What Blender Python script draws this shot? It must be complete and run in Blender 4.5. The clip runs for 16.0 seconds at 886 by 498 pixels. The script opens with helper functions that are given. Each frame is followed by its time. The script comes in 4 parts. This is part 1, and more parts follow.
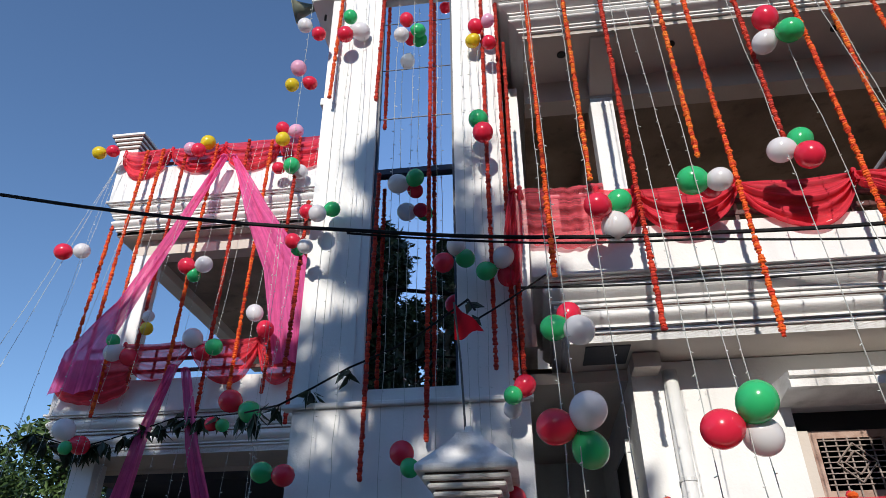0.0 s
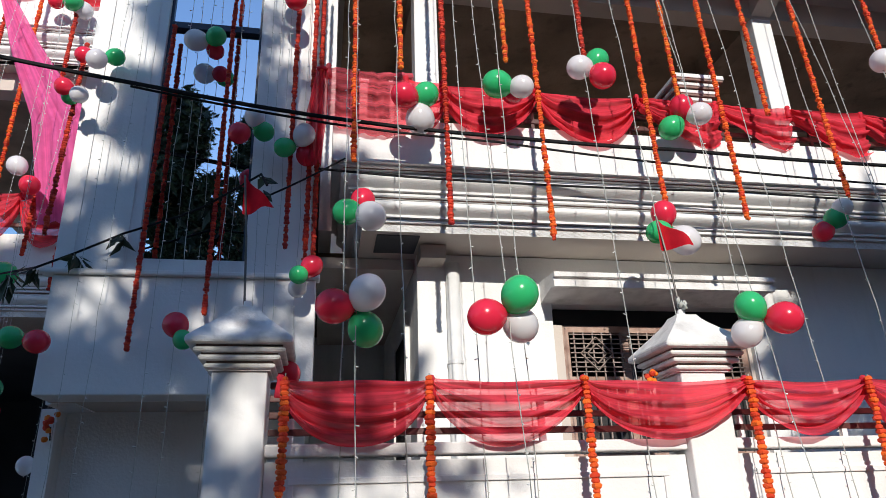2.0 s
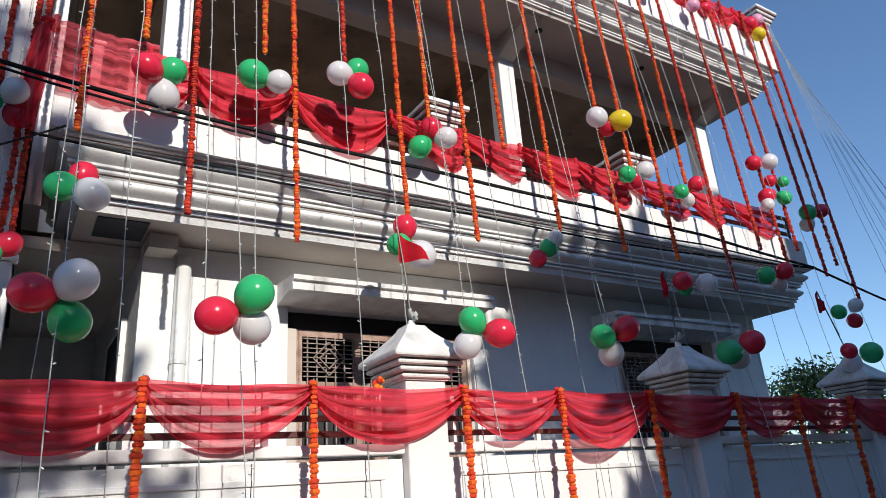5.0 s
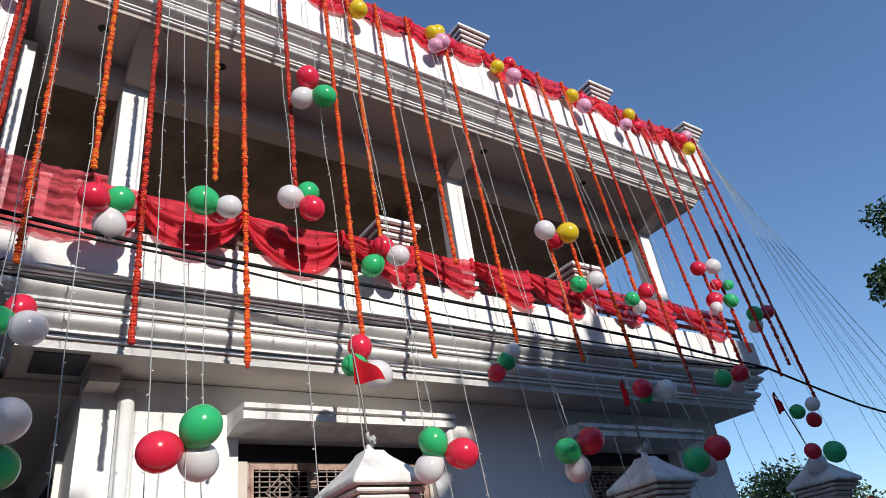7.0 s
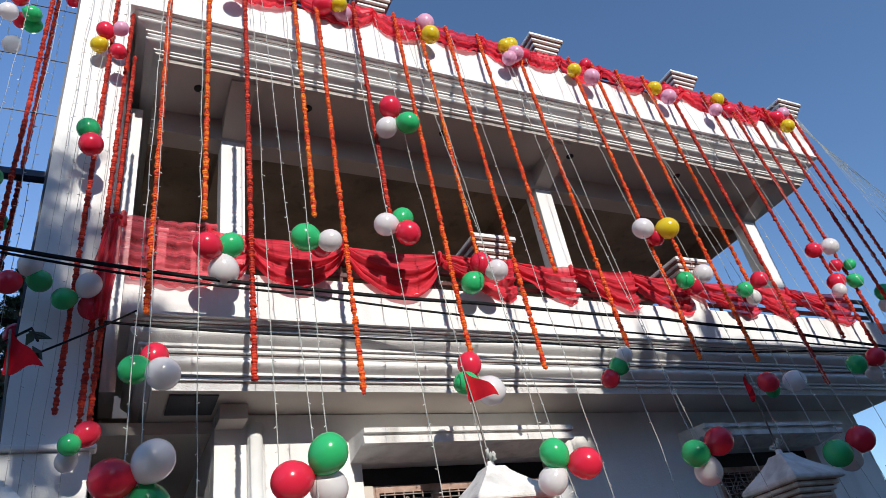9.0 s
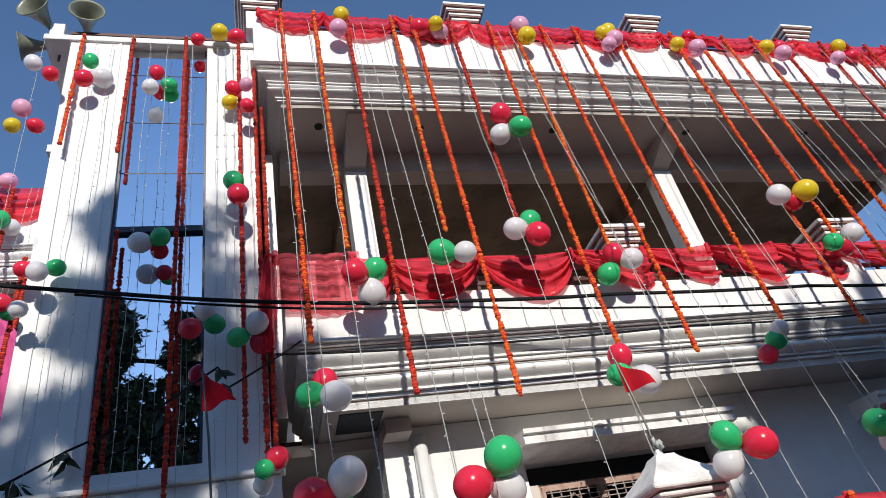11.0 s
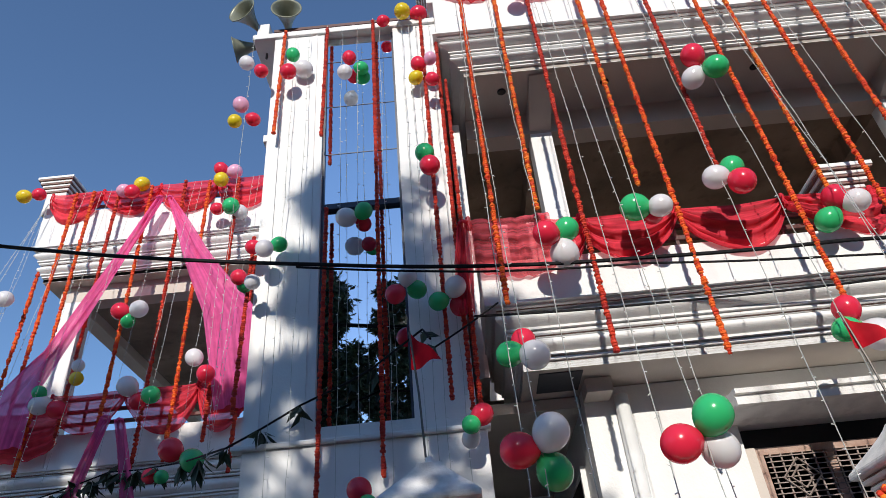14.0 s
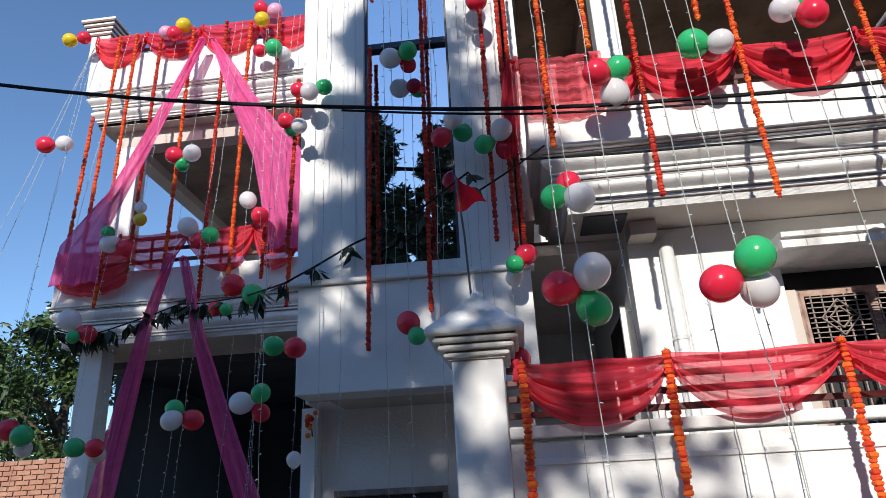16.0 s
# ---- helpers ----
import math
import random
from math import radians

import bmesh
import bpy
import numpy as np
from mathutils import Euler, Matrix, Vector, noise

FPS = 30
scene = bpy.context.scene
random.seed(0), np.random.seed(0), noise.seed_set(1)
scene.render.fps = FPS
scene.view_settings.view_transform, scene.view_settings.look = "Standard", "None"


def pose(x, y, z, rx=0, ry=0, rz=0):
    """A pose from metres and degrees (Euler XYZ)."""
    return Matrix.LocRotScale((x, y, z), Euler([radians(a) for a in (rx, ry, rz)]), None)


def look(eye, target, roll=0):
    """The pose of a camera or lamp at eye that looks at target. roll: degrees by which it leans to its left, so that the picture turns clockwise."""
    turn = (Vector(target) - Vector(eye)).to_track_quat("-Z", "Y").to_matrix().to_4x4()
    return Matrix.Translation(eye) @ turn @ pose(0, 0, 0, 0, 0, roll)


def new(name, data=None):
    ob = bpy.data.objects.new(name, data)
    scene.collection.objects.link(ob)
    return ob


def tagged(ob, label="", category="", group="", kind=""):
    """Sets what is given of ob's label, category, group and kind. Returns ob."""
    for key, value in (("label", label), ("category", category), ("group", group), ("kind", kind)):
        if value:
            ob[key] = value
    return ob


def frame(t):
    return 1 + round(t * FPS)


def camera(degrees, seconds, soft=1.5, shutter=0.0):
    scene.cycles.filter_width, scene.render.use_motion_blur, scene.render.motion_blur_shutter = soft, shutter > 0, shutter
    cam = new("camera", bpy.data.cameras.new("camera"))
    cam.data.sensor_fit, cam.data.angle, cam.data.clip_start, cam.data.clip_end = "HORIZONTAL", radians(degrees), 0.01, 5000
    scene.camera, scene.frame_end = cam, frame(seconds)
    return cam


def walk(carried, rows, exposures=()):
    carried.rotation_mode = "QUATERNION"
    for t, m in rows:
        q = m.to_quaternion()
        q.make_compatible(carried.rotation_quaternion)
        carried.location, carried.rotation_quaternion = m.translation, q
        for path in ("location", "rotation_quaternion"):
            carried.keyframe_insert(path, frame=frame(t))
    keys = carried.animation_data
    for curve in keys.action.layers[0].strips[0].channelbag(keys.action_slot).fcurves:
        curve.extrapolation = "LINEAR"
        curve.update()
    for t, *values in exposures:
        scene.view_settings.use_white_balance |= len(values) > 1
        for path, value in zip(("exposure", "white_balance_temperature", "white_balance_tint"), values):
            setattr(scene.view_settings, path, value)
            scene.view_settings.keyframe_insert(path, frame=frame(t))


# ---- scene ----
cam = camera(65.9, 16.0, soft=0.6)
PATH = [
    (0, (0.073, 0.007, 1.62), (-0.135, 1.725, 2.622), -0.5),
    (0.5, (0.095, 0.039, 1.62), (-0.071, 1.852, 2.448), -0.6),
    (1, (0.084, 0.039, 1.611), (-0.053, 1.896, 2.339), 0.6),
    (1.5, (0.143, 0.047, 1.585), (0.211, 1.927, 2.262), -0.1),
    (2, (0.175, 0.052, 1.585), (0.513, 1.894, 2.288), -1.8),
    (2.5, (0.146, 0.068, 1.578), (0.554, 1.89, 2.296), -1.6),
    (3, (0.162, 0.07, 1.571), (0.709, 1.86, 2.274), -1.5),
    (3.5, (0.196, 0.055, 1.588), (0.863, 1.809, 2.281), -2.4),
    (4, (0.212, 0.062, 1.574), (1.043, 1.747, 2.262), -3.3),
    (4.5, (0.209, 0.05, 1.57), (1.152, 1.678, 2.249), -3.4),
    (4.7, (0.207, 0.061, 1.578), (1.188, 1.666, 2.254), -3.7),
    (6.8, (0.231, 0.117, 1.627), (1.313, 1.541, 2.522), -7.3),
    (7, (0.234, 0.107, 1.596), (1.313, 1.479, 2.573), -8.8),
    (7.5, (0.235, 0.12, 1.57), (1.276, 1.497, 2.58), -9.5),
    (8, (0.229, 0.14, 1.575), (1.273, 1.521, 2.575), -9.5),
    (8.5, (0.213, 0.136, 1.573), (1.157, 1.565, 2.605), -9.9),
    (9, (0.19, 0.113, 1.585), (1.028, 1.59, 2.64), -10.7),
    (9.2, (0.183, 0.142, 1.591), (0.977, 1.633, 2.661), -11.0),
    (11.3, (-0.065, 0.062, 1.567), (0.409, 1.645, 2.694), -12.4),
    (11.5, (-0.067, 0.062, 1.567), (0.35, 1.654, 2.703), -11.8),
    (12, (-0.046, 0.034, 1.562), (0.221, 1.627, 2.742), -9.1),
    (12.5, (-0.056, 0.012, 1.56), (0.151, 1.606, 2.751), -7.5),
    (13, (-0.07, 0.015, 1.555), (0.049, 1.631, 2.729), -6.7),
    (13.5, (-0.056, 0.047, 1.55), (-0.016, 1.695, 2.683), -5.5),
    (14, (-0.061, 0.059, 1.534), (-0.072, 1.726, 2.638), -5.4),
    (14.5, (-0.058, 0.035, 1.531), (-0.141, 1.752, 2.553), -4.2),
    (15, (-0.061, 0.039, 1.518), (-0.179, 1.797, 2.465), -4.2),
    (15.5, (-0.063, 0.044, 1.504), (-0.232, 1.866, 2.313), -3.2),
    (16, (-0.055, 0.027, 1.503), (-0.242, 1.886, 2.215), -2.9),
]
walk(cam, [(t, look(eye, target, roll)) for t, eye, target, roll in PATH], exposures=((0, 0.0), (1, 0.08), (4, 0.08), (7, 0.07), (9.2, 0.07), (11.3, 0.05), (12, 0.0), (12.6, -0.13), (13.2, -0.02), (14.5, 0.04), (16, 0.18)))

# ---- light ----
SUN_DIR = Vector((0.07, 1.0, -0.50)).normalized()
SUN_EL = math.asin(-SUN_DIR.z)
world = bpy.data.worlds.new("sky")
scene.world = world
world.use_nodes = True
wn = world.node_tree
wn.nodes.clear()
sky = wn.nodes.new("ShaderNodeTexSky")
sky.sky_type = "NISHITA"
sky.sun_disc = False
sky.sun_elevation = SUN_EL
sky.sun_rotation = radians(184)
sky.air_density = 1.0
sky.dust_density = 0.05
sky.ozone_density = 5.0
bg = wn.nodes.new("ShaderNodeBackground")
bg.inputs["Strength"].default_value = 0.16
wo = wn.nodes.new("ShaderNodeOutputWorld")
wn.links.new(sky.outputs[0], bg.inputs[0])
wn.links.new(bg.outputs[0], wo.inputs[0])
sun = new("sun", bpy.data.lights.new("sun", "SUN"))
sun.data.energy = 4.4
sun.data.angle = radians(0.55)
sun.data.color = (1.0, 0.935, 0.84)
sun.matrix_world = look((0, -20, 20), Vector((0, -20, 20)) + SUN_DIR)


# ---- materials ----
def mat(name, a, b=None, rough=0.7, scale=3.0, fine=60.0, bump=0.15, metal=0.0, stain=None, stain_amount=0.35, spec=0.5, island=False):
    """Two-scale varied surface: colour drifts from a to b, fine grain in the bump, optional stain."""
    m = bpy.data.materials.new(name)
    m.use_nodes = True
    nt = m.node_tree
    p = nt.nodes["Principled BSDF"]
    p.inputs["Roughness"].default_value = rough
    p.inputs["Metallic"].default_value = metal
    p.inputs["Specular IOR Level"].default_value = spec
    tc = nt.nodes.new("ShaderNodeTexCoord")
    geo = nt.nodes.new("ShaderNodeNewGeometry")
    n1 = nt.nodes.new("ShaderNodeTexNoise")
    n1.inputs["Scale"].default_value = scale
    n1.inputs["Detail"].default_value = 6
    nt.links.new(geo.outputs["Position"], n1.inputs["Vector"])
    ramp = nt.nodes.new("ShaderNodeValToRGB")
    ramp.color_ramp.elements[0].position, ramp.color_ramp.elements[1].position = 0.35, 0.68
    ramp.color_ramp.elements[0].color = (*a, 1)
    ramp.color_ramp.elements[1].color = (*(b or [c * 0.86 for c in a]), 1)
    nt.links.new(geo.outputs["Random Per Island"] if island else n1.outputs["Fac"], ramp.inputs[0])
    out = ramp.outputs[0]
    if stain:
        mp = nt.nodes.new("ShaderNodeMapping")
        mp.inputs["Scale"].default_value = (5.0, 5.0, 0.55)
        nt.links.new(geo.outputs["Position"], mp.inputs[0])
        n2 = nt.nodes.new("ShaderNodeTexNoise")
        n2.inputs["Scale"].default_value = 1.0
        n2.inputs["Detail"].default_value = 8
        nt.links.new(mp.outputs[0], n2.inputs["Vector"])
        r2 = nt.nodes.new("ShaderNodeValToRGB")
        r2.color_ramp.elements[0].position, r2.color_ramp.elements[1].position = 0.56, 0.74
        r2.color_ramp.elements[0].color = (0, 0, 0, 1)
        r2.color_ramp.elements[1].color = (stain_amount, stain_amount, stain_amount, 1)
        nt.links.new(n2.outputs["Fac"], r2.inputs[0])
        mix = nt.nodes.new("ShaderNodeMixRGB")
        mix.inputs[2].default_value = (*stain, 1)
        nt.links.new(r2.outputs[0], mix.inputs[0])
        nt.links.new(out, mix.inputs[1])
        out = mix.outputs[0]
    nt.links.new(out, p.inputs["Base Color"])
    if bump:
        n3 = nt.nodes.new("ShaderNodeTexNoise")
        n3.inputs["Scale"].default_value = fine
        n3.inputs["Detail"].default_value = 5
        nt.links.new(geo.outputs["Position"], n3.inputs["Vector"])
        bp = nt.nodes.new("ShaderNodeBump")
        bp.inputs["Strength"].default_value = bump
        bp.inputs["Distance"].default_value = 0.01
        nt.links.new(n3.outputs["Fac"], bp.inputs["Height"])
        nt.links.new(bp.outputs[0], p.inputs["Normal"])
    return m


def sheer(name, colour, clear, weave=900.0):
    """Thin see-through cloth: diffuse and translucent threads with gaps between them."""
    m = bpy.data.materials.new(name)
    m.use_nodes = True
    nt = m.node_tree
    nt.nodes.clear()
    out = nt.nodes.new("ShaderNodeOutputMaterial")
    dif, tr, cl = (nt.nodes.new("ShaderNodeBsdf" + k) for k in ("Diffuse", "Translucent", "Transparent"))
    geo = nt.nodes.new("ShaderNodeNewGeometry")
    n = nt.nodes.new("ShaderNodeTexNoise")
    n.inputs["Scale"].default_value = 9
    n.inputs["Detail"].default_value = 6
    nt.links.new(geo.outputs["Position"], n.inputs["Vector"])
    r = nt.nodes.new("ShaderNodeValToRGB")
    r.color_ramp.elements[0].position, r.color_ramp.elements[1].position = 0.3, 0.7
    r.color_ramp.elements[0].color = (*[c * 0.8 for c in colour], 1)
    r.color_ramp.elements[1].color = (*colour, 1)
    nt.links.new(n.outputs["Fac"], r.inputs[0])
    nt.links.new(r.outputs[0], dif.inputs[0])
    nt.links.new(r.outputs[0], tr.inputs[0])
    cl.inputs[0].default_value = (1.0, 0.5 * colour[1] + 0.5, 0.5 * colour[2] + 0.5, 1)
    m1, m2 = nt.nodes.new("ShaderNodeMixShader"), nt.nodes.new("ShaderNodeMixShader")
    m1.inputs[0].default_value = 0.28
    uv = nt.nodes.new("ShaderNodeUVMap")
    mp = nt.nodes.new("ShaderNodeMapping")
    mp.inputs["Scale"].default_value = (1.6, 15.0, 1.0)
    gather = nt.nodes.new("ShaderNodeTexNoise")
    gather.inputs["Scale"].default_value = 1.0
    gather.inputs["Detail"].default_value = 7
    gather.inputs["Distortion"].default_value = 0.6
    gr = nt.nodes.new("ShaderNodeMapRange")
    gr.inputs["From Min"].default_value, gr.inputs["From Max"].default_value = 0.36, 0.64
    gr.inputs["To Min"].default_value, gr.inputs["To Max"].default_value = clear * 0.45, min(0.85, clear * 1.5)
    nt.links.new(uv.outputs[0], mp.inputs[0])
    nt.links.new(mp.outputs[0], gather.inputs["Vector"])
    nt.links.new(gather.outputs["Fac"], gr.inputs[0])
    nt.links.new(gr.outputs[0], m2.inputs[0])
    nt.links.new(dif.outputs[0], m1.inputs[1])
    nt.links.new(tr.outputs[0], m1.inputs[2])
    nt.links.new(m1.outputs[0], m2.inputs[1])
    nt.links.new(cl.outputs[0], m2.inputs[2])
    nt.links.new(m2.outputs[0], out.inputs[0])
    return m


def rubber(name, colour):
    """Stretched balloon rubber: glossy skin that lets light glow through."""
    m = bpy.data.materials.new(name)
    m.use_nodes = True
    nt = m.node_tree
    p = nt.nodes["Principled BSDF"]
    p.inputs["Base Color"].default_value = (*colour, 1)
    p.inputs["Roughness"].default_value = 0.22
    p.inputs["Coat Weight"].default_value = 0.3
    p.inputs["Coat Roughness"].default_value = 0.06
    tr = nt.nodes.new("ShaderNodeBsdfTranslucent")
    tr.inputs[0].default_value = (*colour, 1)
    mx = nt.nodes.new("ShaderNodeMixShader")
    mx.inputs[0].default_value = 0.3
    nt.links.new(p.outputs[0], mx.inputs[1])
    nt.links.new(tr.outputs[0], mx.inputs[2])
    nt.links.new(mx.outputs[0], nt.nodes["Material Output"].inputs[0])
    return m


WHITE = mat("white_plaster", (0.80, 0.80, 0.79), (0.72, 0.72, 0.72), 0.75, 1.6, 45, 0.25, stain=(0.52, 0.51, 0.49), stain_amount=0.3)
WORN = mat("worn_white_plaster", (0.80, 0.79, 0.77), (0.64, 0.63, 0.61), 0.8, 7, 55, 0.5, stain=(0.30, 0.28, 0.26), stain_amount=0.6)
# undersides, beams and jambs: shade and warm ground bounce worked into the grey
SOFFIT = mat("shade_toned_plaster", (0.60, 0.54, 0.485), (0.50, 0.445, 0.40), 0.8, 1.2, 40, 0.2)
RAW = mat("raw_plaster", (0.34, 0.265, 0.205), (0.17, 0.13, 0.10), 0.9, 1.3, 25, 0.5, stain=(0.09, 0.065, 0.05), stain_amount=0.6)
# room shade put into a near-black colour; also the dark soffit panel
DARKROOM = mat("room_shade_and_panel_grey", (0.075, 0.078, 0.09), (0.045, 0.048, 0.055), 0.85, 0.8, 30, 0.2)
OXIDE = mat("maroon_paint", (0.10, 0.028, 0.024), (0.065, 0.02, 0.018), 0.5, 6, 80, 0.15)
# brown for grooves: their shade and settled dirt in one colour
JOINT = mat("groove_shade_and_dirt_brown", (0.20, 0.12, 0.10), (0.30, 0.20, 0.17), 0.7, 6, 80, 0.2)
WOOD = mat("window_wood", (0.30, 0.18, 0.14), (0.46, 0.33, 0.27), 0.7, 9, 90, 0.3)
IRON = mat("grille_iron", (0.20, 0.155, 0.135), (0.34, 0.28, 0.25), 0.6, 14, 90, 0.2)
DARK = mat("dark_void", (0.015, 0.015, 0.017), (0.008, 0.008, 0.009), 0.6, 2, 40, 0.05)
NAVY = mat("glass_frame_paint", (0.02, 0.03, 0.06), (0.015, 0.02, 0.04), 0.4, 8, 80, 0.05)
GLASS = mat("coated_glass", (0.80, 0.86, 0.90), (0.74, 0.81, 0.87), 0.015, 0.7, 1.6, 0.012, metal=1.0)
PVC = mat("pipe_white", (0.74, 0.75, 0.75), (0.64, 0.65, 0.65), 0.4, 5, 60, 0.05)
CABLE = mat("cable_black", (0.010, 0.010, 0.011), (0.015, 0.015, 0.016), 0.7, 20, 90, 0.1, spec=0.15)
WIRE = mat("string_wire", (0.50, 0.52, 0.49), (0.36, 0.38, 0.36), 0.45, 20, 90, 0)
LED = mat("small_bulb", (0.80, 0.82, 0.80), (0.7, 0.72, 0.7), 0.2, 20, 90, 0)
FLOWER = mat("marigold", (0.62, 0.042, 0.008), (0.80, 0.13, 0.008), 0.75, 5, 120, 0.3, island=True)
FLOWER_RED = mat("red_marigold", (0.36, 0.014, 0.008), (0.60, 0.04, 0.010), 0.75, 5, 120, 0.3, island=True)
FLOWER_MIX = mat("mixed_marigold", (0.62, 0.05, 0.008), (0.80, 0.20, 0.012), 0.75, 5, 120, 0.3, island=True)
LEAF = mat("leaf", (0.030, 0.062, 0.014), (0.075, 0.13, 0.03), 0.5, 3, 60, 0.1, island=True)
LEAF_DARK = mat("mango_leaf", (0.014, 0.026, 0.012), (0.030, 0.05, 0.02), 0.6, 3, 60, 0.1, island=True)
BARK = mat("bark", (0.10, 0.075, 0.055), (0.05, 0.038, 0.03), 0.9, 5, 40, 0.8)
ASPHALT = mat("road_surface", (0.115, 0.10, 0.08), (0.17, 0.15, 0.12), 0.9, 0.7, 40, 0.5)
BRICK = mat("brick", (0.46, 0.25, 0.17), (0.34, 0.16, 0.11), 0.9, 4, 60, 0.5)
MORTAR = mat("mortar", (0.34, 0.31, 0.28), (0.26, 0.24, 0.22), 0.95, 4, 60, 0.5)
HORN = mat("horn_enamel", (0.22, 0.23, 0.17), (0.13, 0.135, 0.10), 0.42, 6, 60, 0.1, metal=0.2)
STEEL = mat("pole_steel", (0.09, 0.085, 0.08), (0.14, 0.13, 0.12), 0.5, 8, 60, 0.1, metal=0.6)
RED_CLOTH = sheer("red_net_cloth", (0.93, 0.07, 0.11), 0.27)
NET_CLOTH = sheer("open_red_net_cloth", (0.93, 0.075, 0.12), 0.37)
PINK_CLOTH = sheer("pink_net_cloth", (0.92, 0.155, 0.42), 0.20)
THIN_RED = sheer("thin_red_net", (0.88, 0.14, 0.18), 0.46)
FLAG = sheer("red_flag_cloth", (0.62, 0.015, 0.03), 0.02)
RUBBER = {"red": rubber("red_rubber", (0.86, 0.035, 0.085)), "green": rubber("green_rubber", (0.05, 0.60, 0.22)),
          "white": rubber("white_rubber", (0.86, 0.84, 0.86)), "yellow": rubber("yellow_rubber", (0.85, 0.66, 0.03)),
          "pink": rubber("pink_rubber", (0.88, 0.48, 0.66))}


# ---- builders ----
def finish(name, bm, material, smooth=False):
    me = bpy.data.meshes.new(name)
    bm.normal_update()
    bm.to_mesh(me)
    bm.free()
    me.materials.append(material)
    if smooth:
        me.polygons.foreach_set("use_smooth", [True] * len(me.polygons))
    return me


def part(name, bm, material, parent=None, label="", smooth=False):
    ob = new(name, bm if isinstance(bm, bpy.types.Mesh) else finish(name, bm, material, smooth))
    if parent is not None:
        ob.parent = parent
    if label:
        ob["label"] = label
    return ob


def thing(name, label, category, group="", kind="", at=(0, 0, 0)):
    ob = new(name)
    ob.location = at
    return tagged(ob, label, category, group, kind)


def block(bm, x0, x1, y0, y1, z0, z1, bevel=0.0):
    """A box, with softened edges if asked for."""
    made = bmesh.ops.create_cube(bm, size=1.0)
    bmesh.ops.transform(bm, verts=made["verts"], matrix=Matrix.Translation(((x0 + x1) / 2, (y0 + y1) / 2, (z0 + z1) / 2)) @ Matrix.Diagonal((x1 - x0, y1 - y0, z1 - z0, 1)))
    if bevel:
        es = list({e for v in made["verts"] for e in v.link_edges})
        bmesh.ops.bevel(bm, geom=es, offset=bevel, segments=2, affect="EDGES", profile=0.5)
    return bm


def boxes(*rows, bevel=0.0):
    bm = bmesh.new()
    for r in rows:
        block(bm, *r, bevel=bevel)
    return bm


def sheet(grid, offset=0.0):
    """A cloth surface over rows of points, with its length and width laid out for the weave."""
    bm = bmesh.new()
    lay = bm.loops.layers.uv.new("weave")
    vs = [[bm.verts.new(p) for p in row] for row in grid]
    nu, nv = len(grid) - 1, len(grid[0]) - 1
    for i in range(nu):
        for j in range(nv):
            f = bm.faces.new((vs[i][j], vs[i][j + 1], vs[i + 1][j + 1], vs[i + 1][j]))
            for lp, (a, c) in zip(f.loops, ((i, j), (i, j + 1), (i + 1, j + 1), (i + 1, j))):
                lp[lay].uv = (a / nu + offset, c / nv + offset * 1.7)
    return bm


def tube(points, radius, sides=6, bm=None):
    """A round tube along points."""
    bm = bm or bmesh.new()
    rings = []
    pts = [Vector(p) for p in points]
    for i, p in enumerate(pts):
        d = (pts[min(i + 1, len(pts) - 1)] - pts[max(i - 1, 0)]).normalized()
        u = d.cross(Vector((0.3, 1, 0.2))).normalized()
        w = d.cross(u)
        r = radius[i] if isinstance(radius, (list, tuple)) else radius
        rings.append([bm.verts.new(p + (u * math.cos(a) + w * math.sin(a)) * r) for a in (k * math.tau / sides for k in range(sides))])
    for a, b in zip(rings, rings[1:]):
        for k in range(sides):
            bm.faces.new((a[k], a[(k + 1) % sides], b[(k + 1) % sides], b[k]))
    bm.faces.new(rings[0][::-1])
    bm.faces.new(rings[-1])
    return bm


def lathe(profile, sides=24, bm=None):
    """Turned shape: (radius, z) rows about the z axis."""
    bm = bm or bmesh.new()
    rings = [[bm.verts.new((r * math.cos(k * math.tau / sides), r * math.sin(k * math.tau / sides), z)) for k in range(sides)] for r, z in profile]
    for a, b in zip(rings, rings[1:]):
        for k in range(sides):
            bm.faces.new((a[k], a[(k + 1) % sides], b[(k + 1) % sides], b[k]))
    return bm


def swept(profile, x0, x1, y0, yback):
    """Moulding round three sides of a slab: profile rows are (outward, z)."""
    bm = bmesh.new()
    rows = []
    for o, z, *_ in profile:
        rows.append([bm.verts.new(c) for c in ((x0 - o, yback, z), (x0 - o, y0 - o, z), (x1 + o, y0 - o, z), (x1 + o, yback, z))])
    for a, b, p in zip(rows, rows[1:], profile):
        for k in range(3):
            bm.faces.new((a[k], a[k + 1], b[k + 1], b[k])).material_index = 1 if len(p) > 2 else 0
    return bm


def roll(z_top, z_bot, out, bulge, n=12):
    """Half-round course of a moulding."""
    return [(out + bulge * math.sin(math.pi * i / n), z_top + (z_bot - z_top) * i / n) for i in range(n + 1)]


